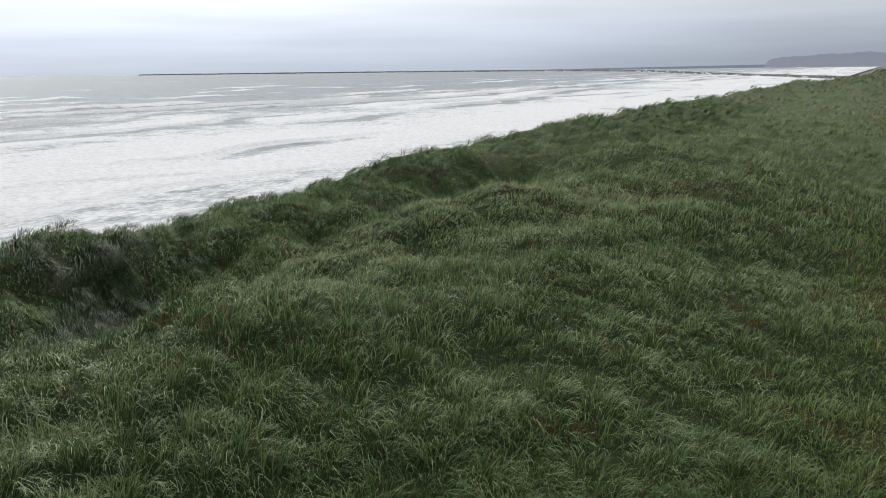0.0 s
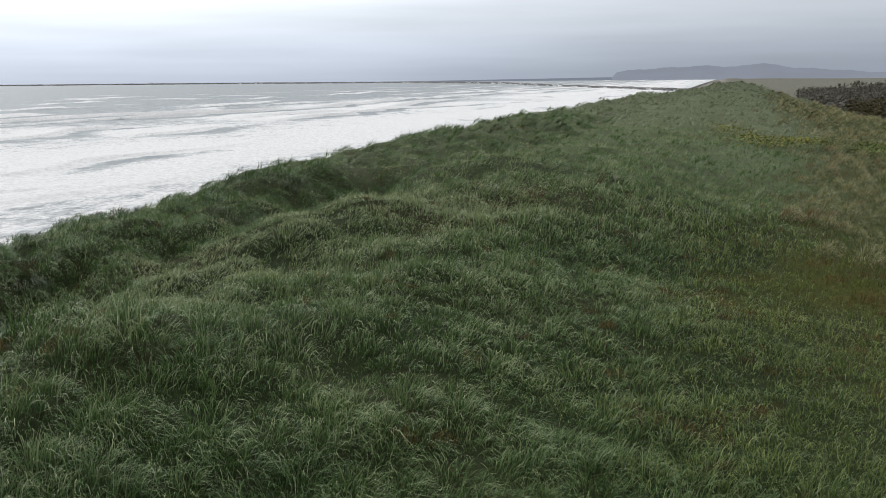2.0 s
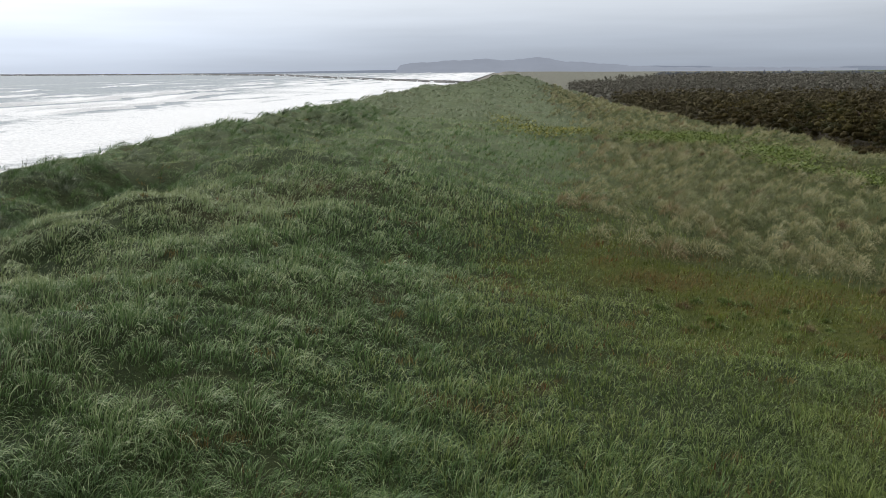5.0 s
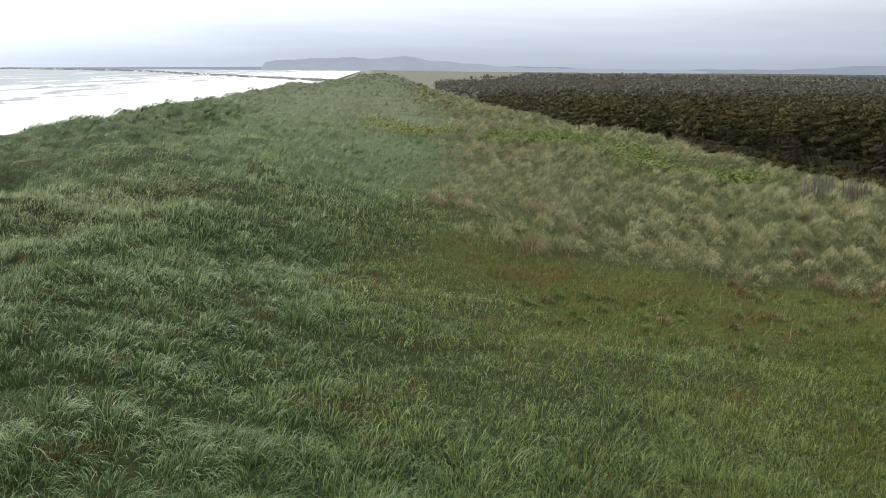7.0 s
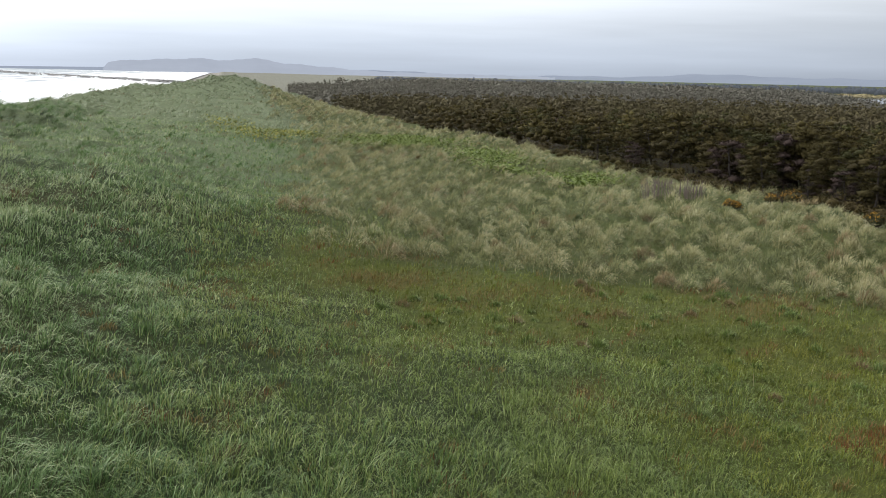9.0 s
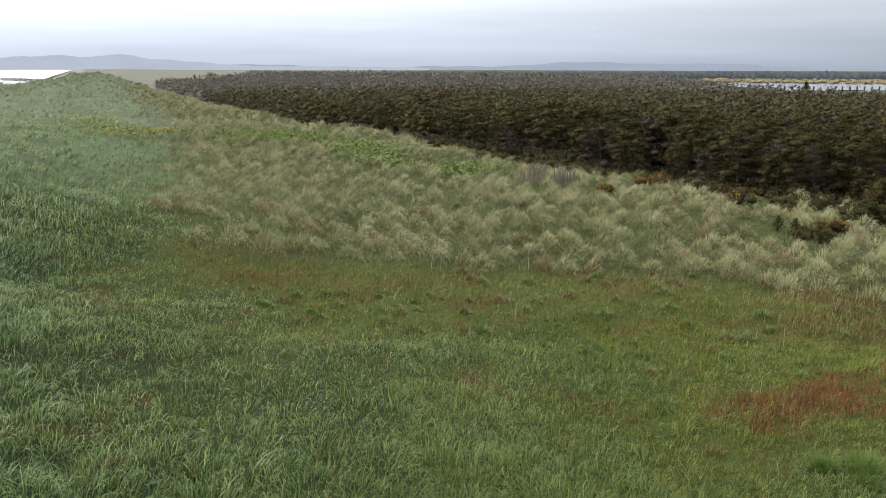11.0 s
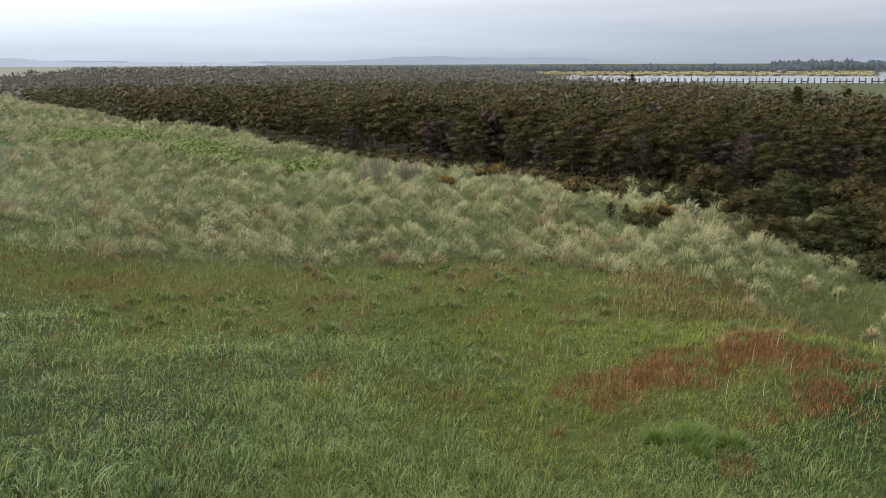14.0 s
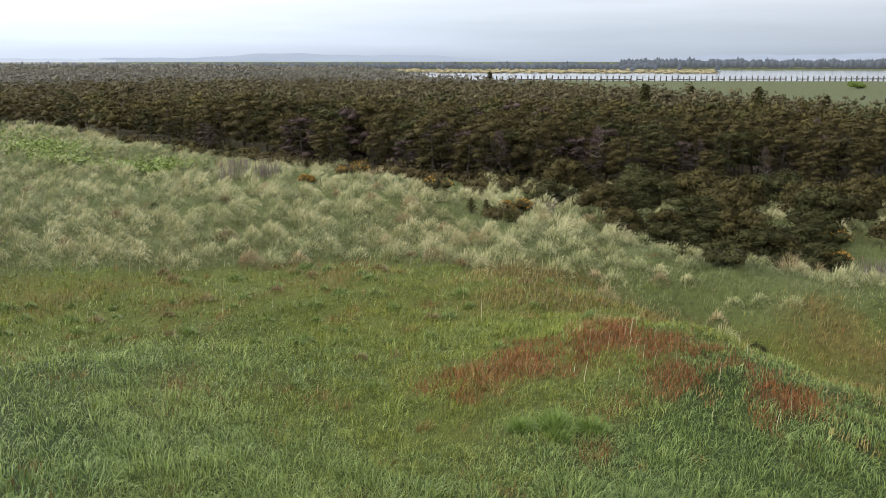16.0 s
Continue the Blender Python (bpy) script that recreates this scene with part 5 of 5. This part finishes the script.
def plant_shrubs():
    for n, (az_, r_, h_) in enumerate(((51.6, 205, 7.5), (58.1, 190, 7.5), (66.0, 150, 6.6), (42.2, 400, 7.8), (46.6, 290, 5.6), (61.8, 200, 5.6), (54.3, 245, 5.8))):
        spruce(r_ * math.sin(radians(az_)), r_ * math.cos(radians(az_)), h_, 500 + n)
    dark = [(NEEDLES_DARK, 1.0)]
    gold = [(NEEDLES, 0.45), (BLOSSOM, 0.55)]
    part_gold = [(NEEDLES_DARK, 0.75), (BLOSSOM, 0.25)]
    for n, (x, y, w, h, mats) in enumerate((
            (37.9, 62.7, 0.9, 0.75, gold), (44.3, 66.0, 1.5, 1.3, gold), (44.0, 45.2, 1.4, 1.0, gold), (42.6, 52.6, 1.5, 1.2, part_gold),
            (54, 27.2, 1.3, 0.9, gold), (57.5, 34.5, 1.1, 0.9, gold), (58, 30, 1.6, 1.2, part_gold))):
        bush("gorse_bush", x, y, w, h, mats, "gorse bush with orange-yellow blossom in pale grass", 300 + n, 900, 0.08)
    for n, (x, y, w, h) in enumerate(((41.8, 27.0, 1.3, 1.1), (44.8, 55.6, 1.3, 0.9), (40.3, 42.8, 1.6, 1.0), (35.3, 21.0, 0.6, 0.5), (46.5, 48.5, 1.2, 1.0), (44.5, 29.6, 0.9, 0.8), (49.0, 27.4, 1.7, 1.2))):
        bush("dark_shrub", x, y, w, h, dark if n % 3 == 0 else [(NEEDLES, 1.0)], "low dark green evergreen shrub among pale grass", 340 + n, int(560 * w), 0.11)
    for n, (x, y, h) in enumerate(((39.4, 44.8, 0.95), (40.4, 44.4, 0.9), (39.4, 41.2, 1.0), (38.9, 40.7, 0.7), (41.9, 29.9, 1.3), (43.0, 35.5, 0.8))):
        young_pine(x, y, h, 380 + n)
    for n, (x, y, w, h) in enumerate(((34.6, 68.8, 1.7, 1.6), (36.8, 68.0, 1.3, 1.7), (52.0, 24.0, 1.9, 1.4), (45.4, 44.2, 1.3, 1.0), (38.6, 76.0, 1.4, 1.1))):
        q = np.random.default_rng(400 + n)
        root = new("bare_shrub")
        root.matrix_basis = pose(x, y, float(height(np.array([x]), np.array([y]))[0]))
        tagged(root, "leafless grey-brown twiggy shrub on the dune ridge", "shrub", "bare shrubs on the dune")
        for k in range(46):
            bx, by = q.uniform(-w, w) * 0.8, q.uniform(-0.5, 0.5) * w
            top = np.array([bx * 1.15 + q.normal(0, 0.12), by + q.normal(0, 0.12), h * q.uniform(0.5, 1.0)])
            tube_object("twig", [(bx, by, -0.2), (np.array([bx, by, 0]) + top) / 2 + q.normal(0, 0.05, 3), top], (0.032, 0.024, 0.012), DEADWOOD, root, 3)
    # undergrowth along the edge of the wood
    a = rng.uniform(8, 78, 900) ** 1.0
    r = np.interp(a, EDGE_AZ, EDGE_R) + rng.uniform(-9, 8, 900)
    ux, uy = r * np.sin(np.radians(a)), r * np.cos(np.radians(a))
    ok = ux > np.interp(uy, STATIONS[:, 0], STATIONS[:, 6]) + 9
    ux, uy = ux[ok], uy[ok]
    girth = rng.uniform(0.6, 1.5, len(ux))
    c = np.stack([ux, uy, height(ux, uy) + 0.25 * girth], -1)
    k = np.repeat(np.arange(len(ux)), 22)
    th, q = rng.uniform(0, 6.28, len(k)), np.sqrt(rng.random(len(k)))
    fc = c[k] + np.stack([np.cos(th) * q, np.sin(th) * q, 0.9 * (1.1 - q * q) * rng.uniform(0.35, 1.1, len(k))], -1) * girth[k][:, None]
    tone = 0.05 + 0.35 * rng.random(len(ux))
    lumps = clumps(c, girth * 0.45, 1, 0.8)
    ob = foliage_object("undergrowth", lumps, flakes(fc, rng.uniform(0.10, 0.20, len(k)), 0.7, 0.45), NEEDLES, None, "", np.repeat(tone, len(lumps[0]) // len(ux)), tone[k])
    tagged(ob, "low dark green scrub along the edge of the wood", "scrub", kind="stuff")


plant_shrubs()
flower_patches()

# ---- jetty, bay, trestle, far shore ----
def make_jetty():
    """A long rubble breakwater running out to sea."""
    line = np.array([(-20, 960), (-70, 1100), (-190, 1400), (-640, 2600), (-1200, 3300), (-2100, 3650), (-3250, 3400.0)])
    leg = np.concatenate([[0], np.cumsum(np.linalg.norm(np.diff(line, axis=0), axis=1))])
    length = leg[-1]

    def on_line(s):
        p = np.stack([np.interp(s, leg, line[:, 0]), np.interp(s, leg, line[:, 1])], -1)
        p2 = np.stack([np.interp(s + 30, leg, line[:, 0]), np.interp(s + 30, leg, line[:, 1])], -1)
        p1 = np.stack([np.interp(s - 30, leg, line[:, 0]), np.interp(s - 30, leg, line[:, 1])], -1)
        t = (p2 - p1) / np.maximum(np.linalg.norm(p2 - p1, axis=-1, keepdims=True), 1e-6)
        return p, np.stack([-t[..., 1], t[..., 0]], -1)

    root = new("jetty")
    tagged(root, "long dark rubble stone jetty running out to sea", "jetty", kind="structure")
    s, w = np.arange(0, length, 9.0), np.array((-13, -8, -3.5, 0, 3.5, 8, 13.0))
    S, W = np.meshgrid(s, w)
    crest = 2.4 + 3.0 * smoothstep(600, 2600, S)
    Z = np.where(np.abs(W) > 10, -1.5, np.where(np.abs(W) > 5, 0.4 * crest, crest)) + 0.8 * hash_noise(S / 4.1, W / 2.3, 161) + 0.5 * hash_noise(S / 40, W * 0, 160)
    P, side = on_line(S)
    P = P + W[..., None] * side
    ff, sz = grid_faces(len(s), len(w))
    link_mesh("core", np.concatenate([P, Z[..., None]], -1).reshape(-1, 3), ff, sz, ROCK, root)
    q = np.random.default_rng(90)
    n = 2600
    sv = length * q.random(n) ** 1.5
    wv = q.normal(0, 4.5, n)
    base, side = on_line(sv)
    base = base + wv[:, None] * side
    zv = (2.4 + 3.0 * smoothstep(600, 2600, sv)) * np.clip(1 - 0.075 * np.abs(wv), 0.1, 1) + q.uniform(-0.5, 0.3, n)
    octa = np.array([(1, 0, 0), (-1, 0, 0), (0, 1, 0), (0, -1, 0), (0, 0, 1), (0, 0, -1.0)])
    faces = np.array([(0, 2, 4), (2, 1, 4), (1, 3, 4), (3, 0, 4), (2, 0, 5), (1, 2, 5), (3, 1, 5), (0, 3, 5)])
    v = octa[None] * (q.uniform(0.7, 1.9, n) * (1 + sv / 9000))[:, None, None] * np.array((1.2, 1.2, 0.6)) * q.uniform(0.6, 1.2, (n, 6, 1)) + np.concatenate([base, zv[:, None]], 1)[:, None]
    f = (faces[None] + 6 * np.arange(n)[:, None, None]).ravel()
    ob = link_mesh("boulders", v.reshape(-1, 3), f, np.full(8 * n, 3), ROCK, root)
    tagged(ob, kind="stuff")
    # surf bursting on the seaward stones
    m = 54
    cs = length * (np.arange(m) + q.random(m)) / m
    cent = []
    for c in cs:
        k = int(q.integers(6, 26))
        hgt = q.uniform(0.6, 3.0)
        u = q.random(k)
        p, side = on_line(c + q.normal(0, 5 + c * 0.006, k))
        p = p + (12 + q.normal(0, 2, k))[:, None] * side
        cent.append(np.column_stack([p, u * hgt * (1 + c / 1500)]))
    cent = np.concatenate(cent)
    ob = flake_object("spray", flakes(cent, q.uniform(0.5, 1.2, len(cent)) * (1 + cent[:, 1] / 2500), 1.0, 0.7, q), FOAM, root)
    tagged(ob, "white surf bursting against the stones", kind="stuff")


FOAM = simple("sea_foam", (0.82, 0.84, 0.85), (0.9, 0.91, 0.92), 1.0, 0.9)
make_jetty()


def flat_sheet(name, corners, z, mat, label, category):
    v = np.array([(x, y, z) for x, y in corners])
    ob = link_mesh(name, v, np.arange(len(corners)), [len(corners)], mat)
    return tagged(ob, label, category, kind="structure")


def at(az, r):
    return r * math.sin(radians(az)), r * math.cos(radians(az))


flat_sheet("water_bay", [at(30, 480), at(50, 440), at(85, 440), at(85, 1900), at(30, 1500)], 0.35, BAY, "pale grey tidal bay behind the wood", "bay")


def make_trestle():
    """Stubs of an old pile trestle standing across the bay."""
    a, b = Vector((*at(37.5, 590), 0)), Vector((*at(70, 780), 0))
    root = new("pile_trestle")
    tagged(root, "long row of dark old timber pile bents in the bay", "trestle")
    run = b - a
    n = int(run.length / 4.15)
    turn = math.atan2(run.y, run.x)
    q = np.random.default_rng(77)
    v, f = tube([(0, 0, -0.6), (0, 0, 3.0), (0.03, 0, 5.4)], (0.46, 0.42, 0.38), 6)
    pile = link_mesh("pile", v, f, np.full(len(f) // 4, 4), TIMBER, root)
    bm = bmesh.new()
    bmesh.ops.create_cube(bm, size=1)
    bmesh.ops.scale(bm, vec=(4.1, 0.5, 0.6), verts=bm.verts)
    bmesh.ops.bevel(bm, geom=list(bm.edges), offset=0.05, segments=1)
    beam_mesh = bpy.data.meshes.new("beam")
    bm.to_mesh(beam_mesh)
    bm.free()
    beam_mesh.materials.append(TIMBER)
    for i in range(n):
        p = a + run * (i / n)
        k = 1.0 - 0.38 * i / n
        for j, off in enumerate((-0.42, 0.42)):
            ob = pile if (i == 0 and j == 0) else new("pile", pile.data)
            ob.parent = root
            side = Vector((-run.y, run.x, 0)).normalized() * off
            ob.matrix_basis = Matrix.Translation(p + side + run.normalized() * off * 0.5) @ pose(0, 0, 0, q.normal(0, 1.2), q.normal(0, 1.2), 0) @ Matrix.Diagonal((1, 1, k * q.uniform(0.9, 1.06), 1))
        if q.random() < 0.82:
            ob = new("beam", beam_mesh)
            ob.parent = root
            ob.matrix_basis = Matrix.Translation(p + run * (0.5 / n) + Vector((0, 0, 2.5 * k + 0.3))) @ pose(0, 0, 0, 0, q.normal(0, 1.5), math.degrees(turn))


make_trestle()


def far_woods():
    """Belts of trees beyond the bay, with a strip of yellow scrub before them."""
    q = np.random.default_rng(55)

    def belt(name, az0, az1, r0, r1, count, lo, hi, leaf, mat, label, category, per=8, wide=3.0):
        a, r = q.uniform(az0, az1, count), q.uniform(r0, r1, count)
        x, y = r * np.sin(np.radians(a)), r * np.cos(np.radians(a))
        tall = q.uniform(lo, hi, count) * (1 + 0.14 * hash_noise(a * 2.2, a * 0, 171))
        k = np.repeat(np.arange(count), per)
        u = q.random(len(k))
        rad = wide * (1.1 - u) * np.sqrt(q.random(len(k)))
        th = q.uniform(0, 6.28, len(k))
        c = np.stack([x[k] + np.cos(th) * rad, y[k] + np.sin(th) * rad, 0.6 + tall[k] * u], -1)
        lumps = clumps(np.stack([x, y, 0.6 + tall * 0.42], -1), wide * q.uniform(0.8, 1.2, count), 1, 1.0, q)
        lumps[0][:, 2] = 0.6 + (lumps[0][:, 2] - 0.6 - np.repeat(tall, 12) * 0.42) / wide * np.repeat(tall, 12) * 0.5 + np.repeat(tall, 12) * 0.42
        ob = foliage_object(name, lumps, flakes(c, 0.6 * leaf * q.uniform(0.6, 1.2, len(k)), 0.8, 0.7, q), mat)
        tagged(ob, label, category, kind="stuff")

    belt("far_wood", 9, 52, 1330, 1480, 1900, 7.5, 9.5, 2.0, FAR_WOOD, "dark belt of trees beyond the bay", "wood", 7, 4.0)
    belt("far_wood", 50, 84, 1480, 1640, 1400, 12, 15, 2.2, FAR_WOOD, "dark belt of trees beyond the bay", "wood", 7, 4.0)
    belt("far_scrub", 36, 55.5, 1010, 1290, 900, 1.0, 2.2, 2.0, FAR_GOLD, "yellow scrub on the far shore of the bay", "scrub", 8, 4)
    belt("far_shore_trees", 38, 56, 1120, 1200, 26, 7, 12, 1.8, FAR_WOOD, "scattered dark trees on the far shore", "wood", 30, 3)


FAR_GOLD = simple("yellow_scrub", (0.16, 0.145, 0.085), (0.25, 0.21, 0.115), 0.02)
far_woods()
for k, (az_, r_, w_, h_) in enumerate(((63.3, 520, 4.5, 5.0), (66.5, 420, 3.0, 3.4))):
    bush("marsh_bush", r_ * math.sin(radians(az_)), r_ * math.cos(radians(az_)), w_, h_, [(DRIFT, 1.0)], "rounded green bush standing on the marsh", 700 + k, 2200, 0.4, 7)
